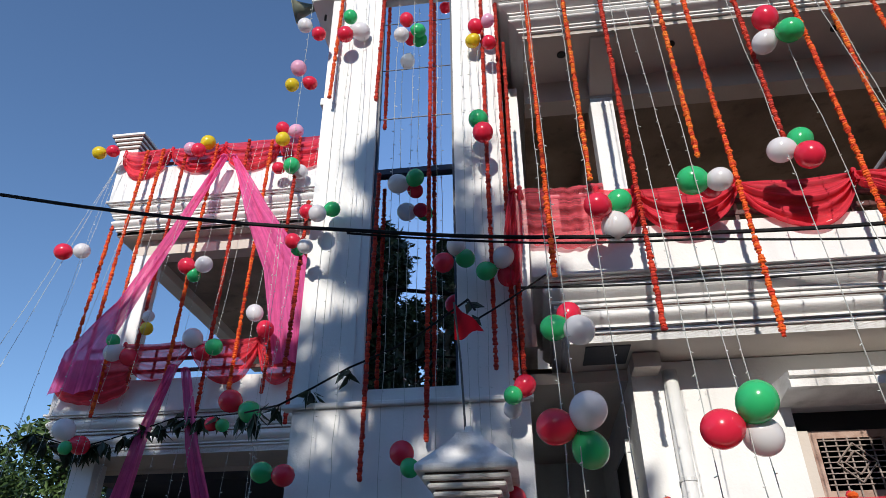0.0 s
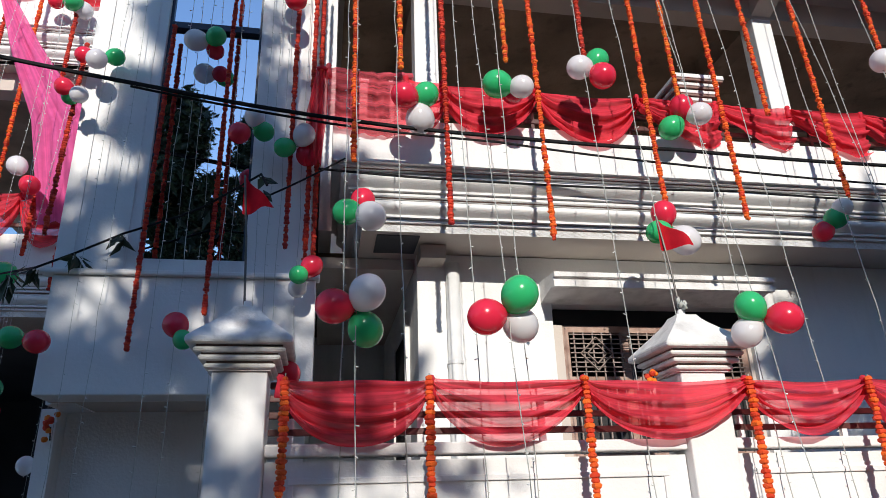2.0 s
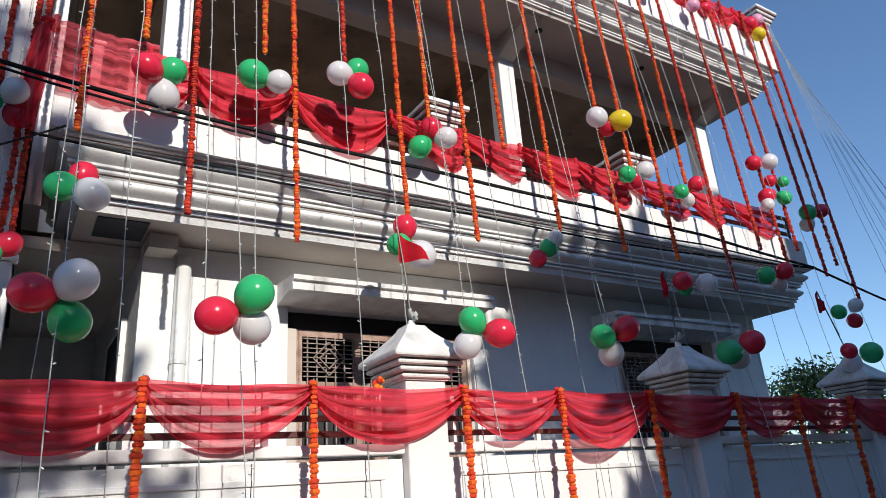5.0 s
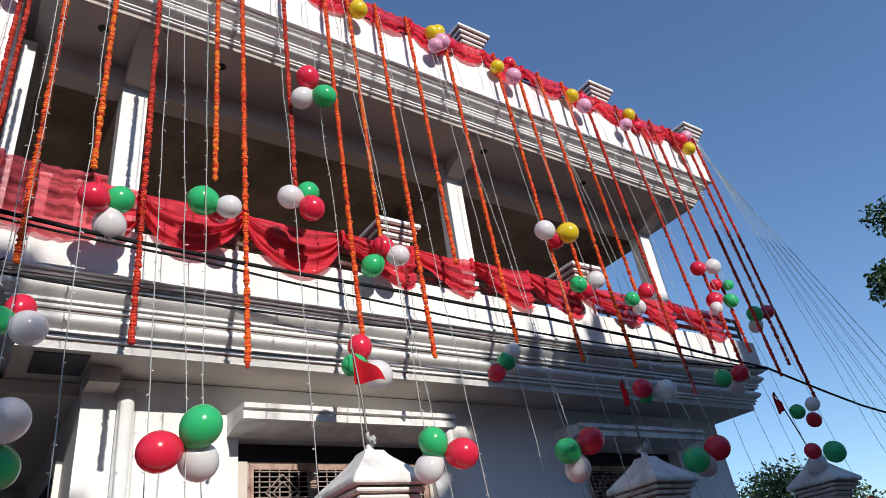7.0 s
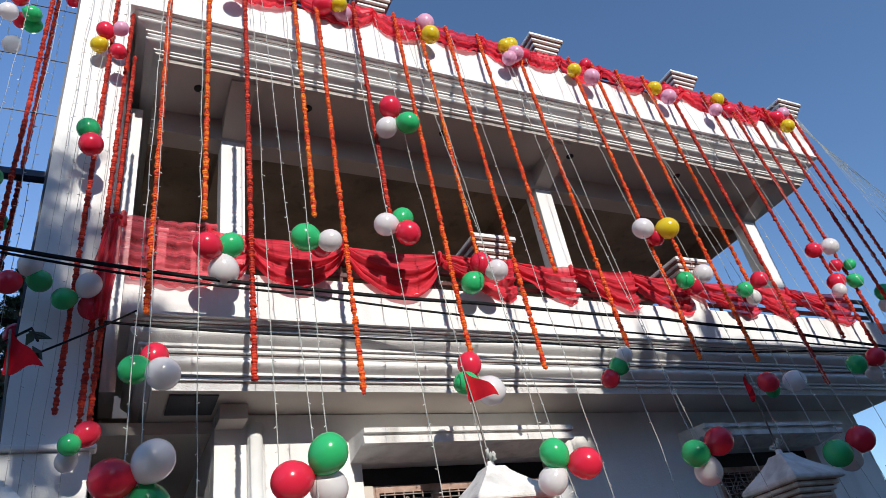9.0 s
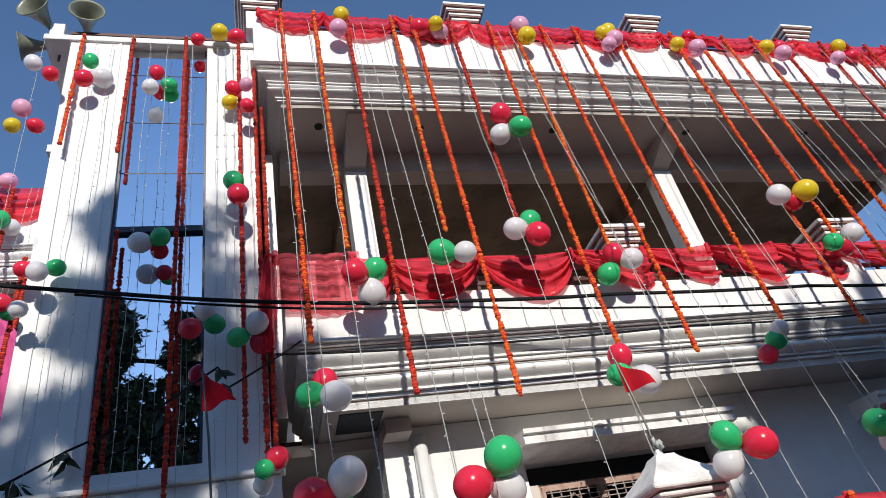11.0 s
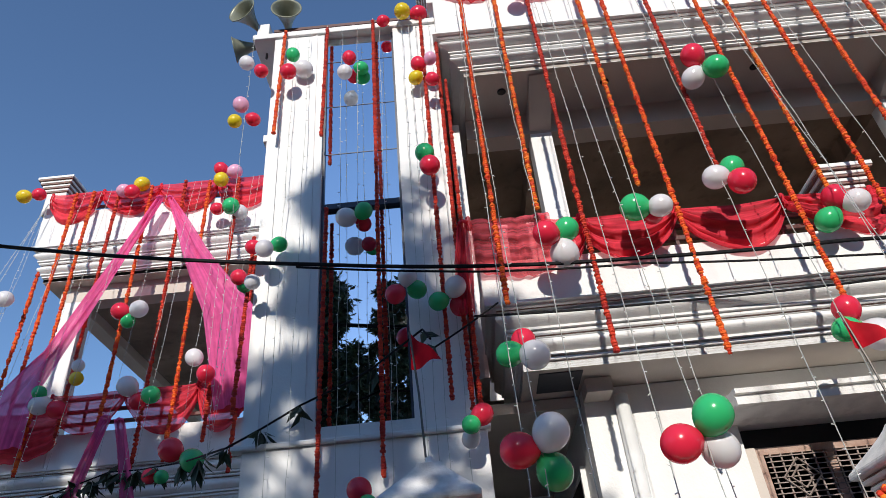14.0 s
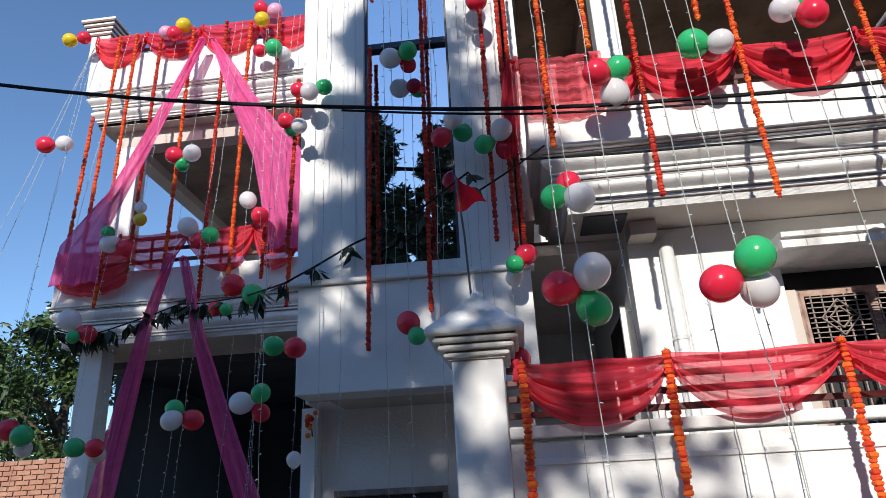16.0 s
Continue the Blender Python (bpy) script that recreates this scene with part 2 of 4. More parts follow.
def cornice_profile(z0, z1, reach):
    """From the bottom edge z0 up to z1, stepping out by reach: fascia, fillets, half-round, fillets, half-round, top fillet."""
    h, s = z1 - z0, reach

    def fillets(o, a, b, n, deep=0.036):
        d = (b - a) / n
        rows = []
        for k in range(n):
            c = a + k * d
            rows += [(o - deep, z0 + c * h, 1), (o - deep, z0 + (c + 0.42 * d) * h), (o + 0.02 * k, z0 + (c + 0.42 * d) * h), (o + 0.02 * k, z0 + (c + d) * h)]
        return rows + [(o - deep, z0 + b * h)]
    rows = [(0.0, z0), (0.0, z0 + 0.11 * h)]
    rows += fillets(0.12 * s, 0.11, 0.245, 2)
    rows += roll(z0 + 0.265 * h, z0 + 0.485 * h, 0.20 * s, 0.26 * s)
    rows += fillets(0.42 * s, 0.495, 0.625, 2)
    rows += roll(z0 + 0.645 * h, z0 + 0.885 * h, 0.50 * s, 0.27 * s)
    rows += fillets(0.84 * s, 0.892, 0.945, 1)
    rows += [(s, z0 + 0.955 * h), (s, z1)]
    return rows


# ---- ground ----
g = bmesh.new()
bmesh.ops.create_grid(g, x_segments=2, y_segments=2, size=600)
tagged(part("ground", g, ASPHALT), "dusty grey-brown street surface", "ground", kind="structure")

opp = thing("street_shade_walls", "unseen plain walls across the street that hold back sky and sun", "wall", kind="structure")
# two unseen walls added to cut low sky light on the facade
part("wall_panel", boxes((-40, 45, -15.2, -15.0, 0, 8.6)), RAW, opp)
part("wall_panel", boxes((13, 45, -10.2, -10.0, 0, 13.0)), RAW, opp)
# two steps of the unseen house that shades the right end
part("wall_panel", boxes((4.7, 8.05, -8.6, -8.4, 0, 10.95)), RAW, opp)
part("wall_panel", boxes((8.053, 12.99, -8.6, -8.4, 0, 13.0)), RAW, opp)

# ---- main wing: levels ----
RX0, RX1 = 0.31, 9.76      # roof slab, at the bottom edge of its cornice
BX0, BX1 = 0.46, 9.24      # balcony slab, likewise
ROOF_Z0, ROOF_Z1 = 7.24, 7.65
BAL_Z0, BAL_Z1 = 3.705, 4.235
WALL_Y = 5.75


def slab_front(prefix, x0, x1, yb, z0, z1, reach, yback, label):
    """Projecting slab: soffit plate and its moulded edge."""
    ob = thing(prefix, label, "slab", kind="structure")
    part("soffit", boxes((x0, x1, yb, yback, z0 + 0.004, z0 + 0.14)), SOFFIT, ob, "white plastered underside, greyed for shade")
    edge = part("moulded_edge", swept(cornice_profile(z0, z1, reach), x0, x1, yb, yback), WHITE, ob, "white moulded cornice, its grooves browned for shade and dust")
    # recessed faces take the brown that mixes groove shade with dust
    edge.data.materials.append(JOINT)
    return ob


slab_front("balcony_slab", BX0, BX1, 5.24, BAL_Z0, BAL_Z1, 0.24, 6.6, "white projecting balcony slab with moulded front edge")
slab_front("roof_slab", RX0, RX1, 5.30, ROOF_Z0, ROOF_Z1, 0.30, 11.0, "white roof slab with moulded front edge")


def parapet(name, x0, x1, y, yback, z0, z1, label):
    ob = thing(name, label, "parapet", kind="structure")
    t = 0.12
    part("front_wall", boxes((x0, x1, y, y + t, z0, z1), bevel=0.012), WHITE, ob)
    part("side_wall", boxes((x0, x0 + t, y + t + 0.003, yback, z0, z1), bevel=0.012), WHITE, ob)
    part("side_wall", boxes((x1 - t, x1, y + t + 0.003, yback, z0, z1), bevel=0.012), WHITE, ob)
    return ob


parapet("balcony_parapet", 0.20, 9.46, 5.03, 6.6, BAL_Z1 - 0.01, 4.64, "white plastered balcony parapet")
parapet("roof_parapet", 0.05, 10.06, 5.03, 8.5, ROOF_Z1 - 0.01, 8.24, "white plastered roof parapet")


def rails(name, x0, x1, y, zs, label):
    ob = thing(name, label, "railing")
    for z in zs:
        part("rail", boxes((x0, x1, y - 0.02, y + 0.02, z - 0.024, z + 0.024), bevel=0.006), OXIDE, ob)
    n = max(2, int((x1 - x0) / 0.9))
    for i in range(n + 1):
        x = x0 + (x1 - x0) * i / n
        part("upright", boxes((x - 0.015, x + 0.015, y - 0.012, y + 0.012, zs[0] - 0.10, zs[-1])), OXIDE, ob)
    return ob


rails("balcony_railing", 1.02, 9.3, 5.10, (4.74, 4.86, 4.98), "maroon painted balcony railing")
rails("roof_railing", 0.2, 9.9, 5.10, (8.33, 8.45), "maroon painted roof railing")


for x, w in ((0.45, 0.07), (0.72, 0.09)):
    stub = thing("balcony_baluster", "short white plastered baluster on the balcony corner", "baluster", "balcony balusters", at=(x, 5.10, 4.638))
    part("shaft", boxes((-w / 2, w / 2, -0.04, 0.04, 0, 0.36), bevel=0.008), WHITE, stub)
    part("cap", boxes((-w / 2 - 0.012, w / 2 + 0.012, -0.052, 0.052, 0.361, 0.395), bevel=0.006), WHITE, stub)


def capped_post(name, x, y, z0, z1, w, label, group):
    """Parapet post: shaft with a stepped, overhanging cap and maroon bands in its joints."""
    ob = thing(name, label, "post", group, at=(x, y, z0))
    h = z1 - z0 - 0.25
    part("shaft", boxes((-w / 2, w / 2, -w / 2, w / 2, 0, h), bevel=0.01), WHITE, ob)
    for g2, dz in ((0.03, 0.045), (0.06, 0.045), (0.09, 0.045), (0.125, 0.05)):
        part("band", boxes((-w / 2 - g2 + 0.010, w / 2 + g2 - 0.010, -w / 2 - g2 + 0.010, w / 2 + g2 - 0.010, h + 0.001, h + 0.019)), JOINT, ob, "brown band in the joint")
        part("cap_course", boxes((-w / 2 - g2, w / 2 + g2, -w / 2 - g2, w / 2 + g2, h + 0.02, h + 0.02 + dz - 0.005), bevel=0.008), WHITE, ob)
        h += dz + 0.016
    return ob


for x in (3.54, 6.18):
    capped_post("balcony_post", x, 5.17, 4.64, 5.27, 0.24, "white balcony post with a stepped cap", "balcony posts")
for x in (0.10, 2.62, 5.16, 7.68, 10.12):
    capped_post("roof_post", x if 0.2 < x < 10 else (0.13 if x < 1 else 10.02), 5.2, 8.24, 8.81, 0.30, "white roof post with a stepped cap", "roof posts")

# ---- main wing: upper hall ----
UP = thing("upper_hall", "unfinished dark upper hall behind the balcony", "hall", kind="structure")
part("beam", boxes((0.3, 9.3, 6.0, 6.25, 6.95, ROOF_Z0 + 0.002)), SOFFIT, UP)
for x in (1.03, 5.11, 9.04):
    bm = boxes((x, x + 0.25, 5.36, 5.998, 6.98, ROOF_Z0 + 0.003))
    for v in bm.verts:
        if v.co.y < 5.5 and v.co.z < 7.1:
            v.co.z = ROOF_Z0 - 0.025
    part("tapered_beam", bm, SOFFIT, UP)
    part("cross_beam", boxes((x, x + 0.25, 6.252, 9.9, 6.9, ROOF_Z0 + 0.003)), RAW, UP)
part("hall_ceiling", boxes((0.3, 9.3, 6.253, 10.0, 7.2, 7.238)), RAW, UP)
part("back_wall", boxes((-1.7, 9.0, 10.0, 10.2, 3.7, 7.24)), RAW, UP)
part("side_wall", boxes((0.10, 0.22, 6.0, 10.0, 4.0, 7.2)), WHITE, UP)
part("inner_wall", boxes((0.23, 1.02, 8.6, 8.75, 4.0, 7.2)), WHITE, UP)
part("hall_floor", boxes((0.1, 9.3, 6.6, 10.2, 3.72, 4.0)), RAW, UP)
for x in (1.03, 5.11, 9.04):
    col = thing("balcony_column", "square white plastered column on the balcony", "column", "balcony columns", "structure", at=(x, 6.0, 4.0))
    part("shaft", boxes((0, 0.25, 0.003, 0.247, 0, 2.948), bevel=0.008), WHITE, col)
for x in (0.73, 1.9, 3.6, 5.5, 7.4):
    lamp = thing("ceiling_box", "small round dark ceiling light box", "ceiling box", "ceiling boxes", at=(x, 5.58, ROOF_Z0))
    part("rim", lathe([(0.0, -0.012), (0.042, -0.012), (0.05, -0.006), (0.05, 0.006)], 16), DARK, lamp)

# ---- main wing: ground floor ----
GF = thing("wall_front", "white plastered ground floor wall with window openings", "wall", kind="structure")
W1 = (2.20, 4.14, 1.9, 3.26)
W2 = (6.18, 7.97, 1.9, 3.26)
for (a, b, z0, z1) in ((0.98, W1[0], 0, 3.70), (W1[1], W2[0], 0, 3.70), (W2[1], 8.98, 0, 3.70), (W1[0], W1[1], 0, W1[2]), (W1[0], W1[1], W1[3], 3.70), (W2[0], W2[1], 0, W2[2]), (W2[0], W2[1], W2[3], 3.70)):
    part("wall_panel", boxes((a, b, WALL_Y, WALL_Y + 0.23, z0, z1)), WHITE, GF)
part("return_wall", boxes((0.98, 1.21, WALL_Y + 0.232, 9.2, 0, 3.70)), WHITE, GF)
part("end_wall", boxes((8.75, 8.98, WALL_Y + 0.232, 11, 0, 3.70)), WHITE, GF)
part("porch_back", boxes((-1.7, 0.977, 9.0, 9.2, 0, 3.70)), WHITE, GF)
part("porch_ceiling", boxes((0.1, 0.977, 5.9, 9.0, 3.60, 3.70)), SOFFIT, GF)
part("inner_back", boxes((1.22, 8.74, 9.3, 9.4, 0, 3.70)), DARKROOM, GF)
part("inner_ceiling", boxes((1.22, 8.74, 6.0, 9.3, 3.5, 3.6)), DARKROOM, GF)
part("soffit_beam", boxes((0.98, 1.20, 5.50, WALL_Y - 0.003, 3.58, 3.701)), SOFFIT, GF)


def window(name, w, label):
    x0, x1, z0, z1 = w
    ob = thing(name, label, "window", kind="structure")
    # black sheet stands for the shade in the recess under the sunshade
    part("gap_shade", boxes((x0 + 0.002, x1 - 0.002, WALL_Y + 0.16, WALL_Y + 0.18, 3.08, z1 - 0.002)), DARK, ob, "dark sheet for the shade in the gap over the window")
    x0, x1, z1 = x0 + 0.10, x1 - 0.04, 3.08
    part("jamb", boxes((x0 - 0.098, x0 - 0.002, WALL_Y + 0.05, WALL_Y + 0.2, z0, z1), (x1 + 0.002, x1 + 0.038, WALL_Y + 0.05, WALL_Y + 0.2, z0, z1)), SOFFIT, ob)
    y = WALL_Y + 0.07
    f = 0.06
    part("window_frame", boxes((x0, x0 + f, y, y + 0.07, z0, z1), (x1 - f, x1, y, y + 0.07, z0, z1), (x0 + f, x1 - f, y, y + 0.07, z1 - f, z1), (x0 + f, x1 - f, y, y + 0.07, z0 + 0.66, z0 + 0.66 + f), (x0 + f, x1 - f, y, y + 0.07, z0, z0 + f)), WOOD, ob, "worn brown wooden window frame")
    n = 3
    for i in range(1, n):
        xm = x0 + (x1 - x0) * i / n
        part("mullion", boxes((xm - 0.03, xm + 0.03, y + 0.004, y + 0.066, z0 + f, z0 + 0.66), (xm - 0.03, xm + 0.03, y + 0.004, y + 0.066, z0 + 0.72, z1 - f)), WOOD, ob)
    k = int((x1 - x0 - 0.12) / 0.085)
    for i in range(k):
        x = x0 + f + (i + 0.5) * (x1 - x0 - 2 * f) / k
        part("grille_bar", boxes((x - 0.006, x + 0.006, y - 0.016, y - 0.004, z0 + f, z1 - f)), IRON, ob)
    for i in range(9):
        z = z0 + 0.76 + i * 0.042
        part("grille_rod", boxes((x0 + f, x1 - f, y - 0.026, y - 0.017, z - 0.004, z + 0.004)), IRON, ob)
    for i in range(n):
        xm = x0 + (x1 - x0) * (i + 0.5) / n
        for s in (0.15, 0.09):
            bm = bmesh.new()
            for a in range(4):
                p, q = (Vector((math.cos(t) * s, 0, math.sin(t) * s)) + Vector((xm, y - 0.034, z0 + 0.92)) for t in (a * math.pi / 2, (a + 1) * math.pi / 2))
                tube((p, q), 0.007, 4, bm)
            part("grille_diamond", bm, IRON, ob)
    # black sheet in place of the unlit room behind the lower half
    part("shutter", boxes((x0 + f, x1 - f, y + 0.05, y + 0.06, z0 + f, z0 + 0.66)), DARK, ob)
    return ob


window("window_1", W1, "wooden window with dark iron grille")
window("window_2", W2, "wooden window with dark iron grille in shade")


def chajja(name, x0, x1, zb, zt, label):
    """Concrete sunshade over a window, with sloped ends and a ribbed front."""
    ob = thing(name, label, "sunshade", kind="structure")
    bm = bmesh.new()
    prof = [(0.42, zt), (0.42, zt - 0.04), (0.385, zt - 0.042), (0.385, zt - 0.065), (0.40, zt - 0.067), (0.40, zt - 0.125), (0.34, zt - 0.127), (0.34, zt - 0.105), (0.0, zb)]
    rows = [[bm.verts.new((x, WALL_Y - o, z)) for x in (x0, x1)] for o, z in prof]
    top = [bm.verts.new((x, WALL_Y, zt + 0.03)) for x in (x0, x1)]
    for a, b in zip([top] + rows, rows):
        bm.faces.new((a[0], a[1], b[1], b[0]))
    bm.faces.new([top[0]] + [r[0] for r in rows])
    bm.faces.new([r[1] for r in reversed(rows)] + [top[1]])
    part("shade", bm, WORN, ob)
    return ob


chajja("window_shade", 2.10, 4.18, 3.262, 3.43, "white concrete sunshade over the window")
chajja("window_shade", 5.86, 8.05, 3.262, 3.42, "white concrete sunshade in shade")

part("soffit_panel", boxes((0.59, 0.95, 5.32, 5.74, BAL_Z0 - 0.006, BAL_Z0 + 0.003)), DARKROOM, GF, "dark grey panel in the balcony underside")
pipe = thing("drain_pipe", "white plastic drain pipe on the wall", "pipe")
part("tube", tube([(1.29, WALL_Y - 0.05, 0.2), (1.29, WALL_Y - 0.05, 3.6)], 0.062, 16), PVC, pipe, smooth=True)
for z in (1.2, 2.7):
    part("clamp", tube([(1.29, WALL_Y - 0.05, z), (1.29, WALL_Y - 0.05, z + 0.03)], 0.068, 16), PVC, pipe)

door = thing("door_1", "dark side door with white frame inside the porch", "door", kind="structure")
part("door_frame", boxes((0.93, 0.977, 6.3, 6.36, 0.3, 3.2), (0.93, 0.977, 7.3, 7.36, 0.3, 3.2), (0.93, 0.977, 6.362, 7.298, 3.14, 3.2)), WHITE, door)
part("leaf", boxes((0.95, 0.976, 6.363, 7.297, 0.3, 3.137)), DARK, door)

# ---- tower ----
TX0, TX1 = -1.78, 0.05
TY = 5.16
GX0, GX1, GZ0, GZ1 = -1.215, -0.435, 3.38, 8.0
tower = thing("wall_tower", "tall white stair tower wall with a glass strip", "wall", kind="structure")
part("left_pier", boxes((TX0, GX0, TY, TY + 0.3, 3.25, 8.0)), WHITE, tower)
part("right_pier", boxes((GX1, TX1, TY, TY + 0.3, 3.25, 8.0)), WHITE, tower)
part("sill_wall", boxes((GX0, GX1, TY, TY + 0.3, 3.25, GZ0)), WHITE, tower)
part("left_wall", boxes((TX0, TX0 + 0.2, TY + 0.302, 10.0, 2.35, 8.0)), WHITE, tower)
part("right_wall", boxes((TX1 - 0.2, TX1, TY + 0.302, 10.0, 2.35, 8.0)), WHITE, tower)
part("box_front", boxes((TX0 + 0.03, TX1 + 0.06, TY - 0.06, TY + 0.25, 2.36, 3.22), bevel=0.01), WHITE, tower)
part("box_floor", boxes((TX0 + 0.03, TX1 + 0.06, TY + 0.252, 6.0, 2.36, 2.5)), SOFFIT, tower)
part("ledge", boxes((TX0 - 0.05, TX1 + 0.09, TY - 0.10, TY + 0.02, 3.222, 3.262), bevel=0.012), WHITE, tower)
part("under_wall", boxes((TX0, TX1, 5.95, 6.15, 0, 2.358)), WHITE, tower)
part("under_pier", boxes((TX0 - 0.12, TX0 - 0.003, 5.75, 6.15, 0, 2.358)), WHITE, tower)
part("roof_plate", boxes((TX0 - 0.26, TX1 + 0.0, TY - 0.03, 9.0, 8.003, 8.085), bevel=0.012), WHITE, tower)
part("pier_reveal", boxes((TX0 + 0.09, TX0 + 0.13, TY - 0.018, TY - 0.002, 3.27, 8.0)), WHITE, tower)
part("pier_reveal", boxes((GX0 - 0.10, GX0 - 0.075, TY - 0.012, TY - 0.002, 3.27, 8.0)), WHITE, tower)
lowwin = thing("window_4", "dark low window under the tower box", "window", kind="structure")
part("window_frame", boxes((-1.66, -0.70, 5.90, 5.947, 1.64, 1.69), (-1.66, -1.61, 5.90, 5.947, 0.9, 1.638), (-0.75, -0.70, 5.90, 5.947, 0.9, 1.638), bevel=0.004), IRON, lowwin)
part("pane", boxes((-1.608, -0.752, 5.93, 5.946, 0.9, 1.638)), DARK, lowwin)
part("side_ledge", boxes((TX0 - 0.16, TX0 - 0.002, 5.5, 9.0, 6.76, 6.86), bevel=0.01), WHITE, tower)
stub = thing("roof_stub", "white concrete post stub on the tower roof", "post", at=(-1.93, 5.22, 8.085))
part("stub_block", boxes((-0.07, 0.07, -0.07, 0.07, 0, 0.2), bevel=0.01), WHITE, stub)
bar = thing("tower_roof_rail", "thin maroon rail on the tower roof edge", "railing")
part("rail", boxes((-1.8, 0.0, 5.15, 5.19, 8.12, 8.16)), OXIDE, bar)
part("foot", boxes((-1.7, -1.66, 5.15, 5.19, 8.085, 8.12), (-0.9, -0.86, 5.15, 5.19, 8.085, 8.12), (-0.15, -0.11, 5.15, 5.19, 8.085, 8.12)), OXIDE, bar)

win = thing("window_3", "tall blue reflecting glass strip in dark frames", "window", kind="structure")
mull = [GZ0, 5.54, 6.23, 6.90, 7.60, GZ1]
for a, b in zip(mull, mull[1:]):
    pane = part("pane", boxes((GX0 + 0.025, GX1 - 0.025, TY + 0.075, TY + 0.085, a + 0.004, b - 0.004)), GLASS, win)
part("window_frame", boxes((GX0, GX0 + 0.025, TY + 0.05, TY + 0.10, GZ0, GZ1), (GX1 - 0.025, GX1, TY + 0.05, TY + 0.10, GZ0, GZ1), (GX0 + 0.025, GX1 - 0.025, TY + 0.05, TY + 0.10, GZ0, GZ0 + 0.02)), NAVY, win)
for z, h in ((5.54, 0.03), (6.23, 0.004), (6.90, 0.004), (7.60, 0.004)):
    part("transom", boxes((GX0 + 0.026, GX1 - 0.026, TY + (0.03 if h > 0.02 else 0.071), TY + 0.10, z - h, z + h)), NAVY, win)

# ---- left wing, set back ----
LX0, LX1 = -6.10, -1.79
slab_front("left_balcony_slab", LX0, LX1, 8.40, 3.76, 4.30, 0.18, 9.2, "white projecting balcony slab of the set-back wing")
slab_front("left_roof_slab", LX0 + 0.04, LX1, 8.42, 7.16, 7.70, 0.20, 14.0, "white roof slab of the set-back wing")
lp = thing("left_balcony_parapet", "white parapet of the set-back balcony", "parapet", kind="structure")
part("front_wall", boxes((-6.22, -5.25, 8.23, 8.35, 4.29, 4.80), (-5.247, -2.75, 8.23, 8.35, 4.29, 4.72), (-2.747, LX1, 8.23, 8.35, 4.29, 5.15), bevel=0.01), WHITE, lp)
part("side_wall", boxes((-6.22, -6.10, 8.353, 9.2, 4.29, 4.80), bevel=0.01), WHITE, lp)
lr = thing("left_roof_parapet", "white parapet of the set-back roof", "parapet", kind="structure")
part("front_wall", boxes((-6.22, LX1, 8.23, 8.35, 7.67, 8.30), bevel=0.01), WHITE, lr)
part("side_wall", boxes((-6.22, -6.10, 8.353, 14.0, 7.67, 8.30), bevel=0.01), WHITE, lr)
rails("left_balcony_railing", -5.9, -1.9, 8.29, (4.85, 5.02, 5.19), "maroon railing of the set-back balcony")
rails("left_roof_railing", -5.9, -1.9, 8.29, (8.40, 8.54), "maroon railing of the set-back roof")
capped_post("roof_post", -6.12, 8.40, 8.30, 8.98, 0.32, "white corner roof post with a stepped cap", "roof posts")
capped_post("roof_post", -1.98, 8.40, 8.30, 9.06, 0.32, "white roof post with a stepped cap beside the tower", "roof posts")
LW = thing("left_wing", "set-back wing with an open veranda above a dark porch", "house wing", kind="structure")
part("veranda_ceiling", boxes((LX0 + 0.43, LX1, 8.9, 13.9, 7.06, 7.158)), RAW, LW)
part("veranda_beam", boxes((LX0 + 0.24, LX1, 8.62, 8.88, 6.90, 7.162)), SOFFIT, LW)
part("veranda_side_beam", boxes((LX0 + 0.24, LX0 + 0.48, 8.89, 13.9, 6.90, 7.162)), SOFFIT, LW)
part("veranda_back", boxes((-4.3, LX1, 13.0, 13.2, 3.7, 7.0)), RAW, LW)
part("upper_column", boxes((-5.84, -5.48, 8.62, 8.88, 3.9, 6.90), bevel=0.008), WHITE, LW)
part("veranda_floor", boxes((LX0 + 0.18, LX1, 9.2, 14.0, 3.70, 3.95)), SOFFIT, LW)
part("porch_column", boxes((-5.98, -5.66, 8.65, 8.95, 0, 3.762), bevel=0.008), WHITE, LW)
# porch surfaces wear the near-black colour in place of deep shade
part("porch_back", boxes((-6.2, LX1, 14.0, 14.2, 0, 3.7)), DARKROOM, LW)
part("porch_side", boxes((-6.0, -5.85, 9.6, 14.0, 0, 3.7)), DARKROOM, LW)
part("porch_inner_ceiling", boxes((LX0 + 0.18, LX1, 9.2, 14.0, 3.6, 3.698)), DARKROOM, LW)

# ---- boundary wall ----
bw = thing("boundary_wall", "white plastered boundary wall with a coping", "wall", kind="structure")
PX = (-0.30, 2.66, 5.58, 8.58)
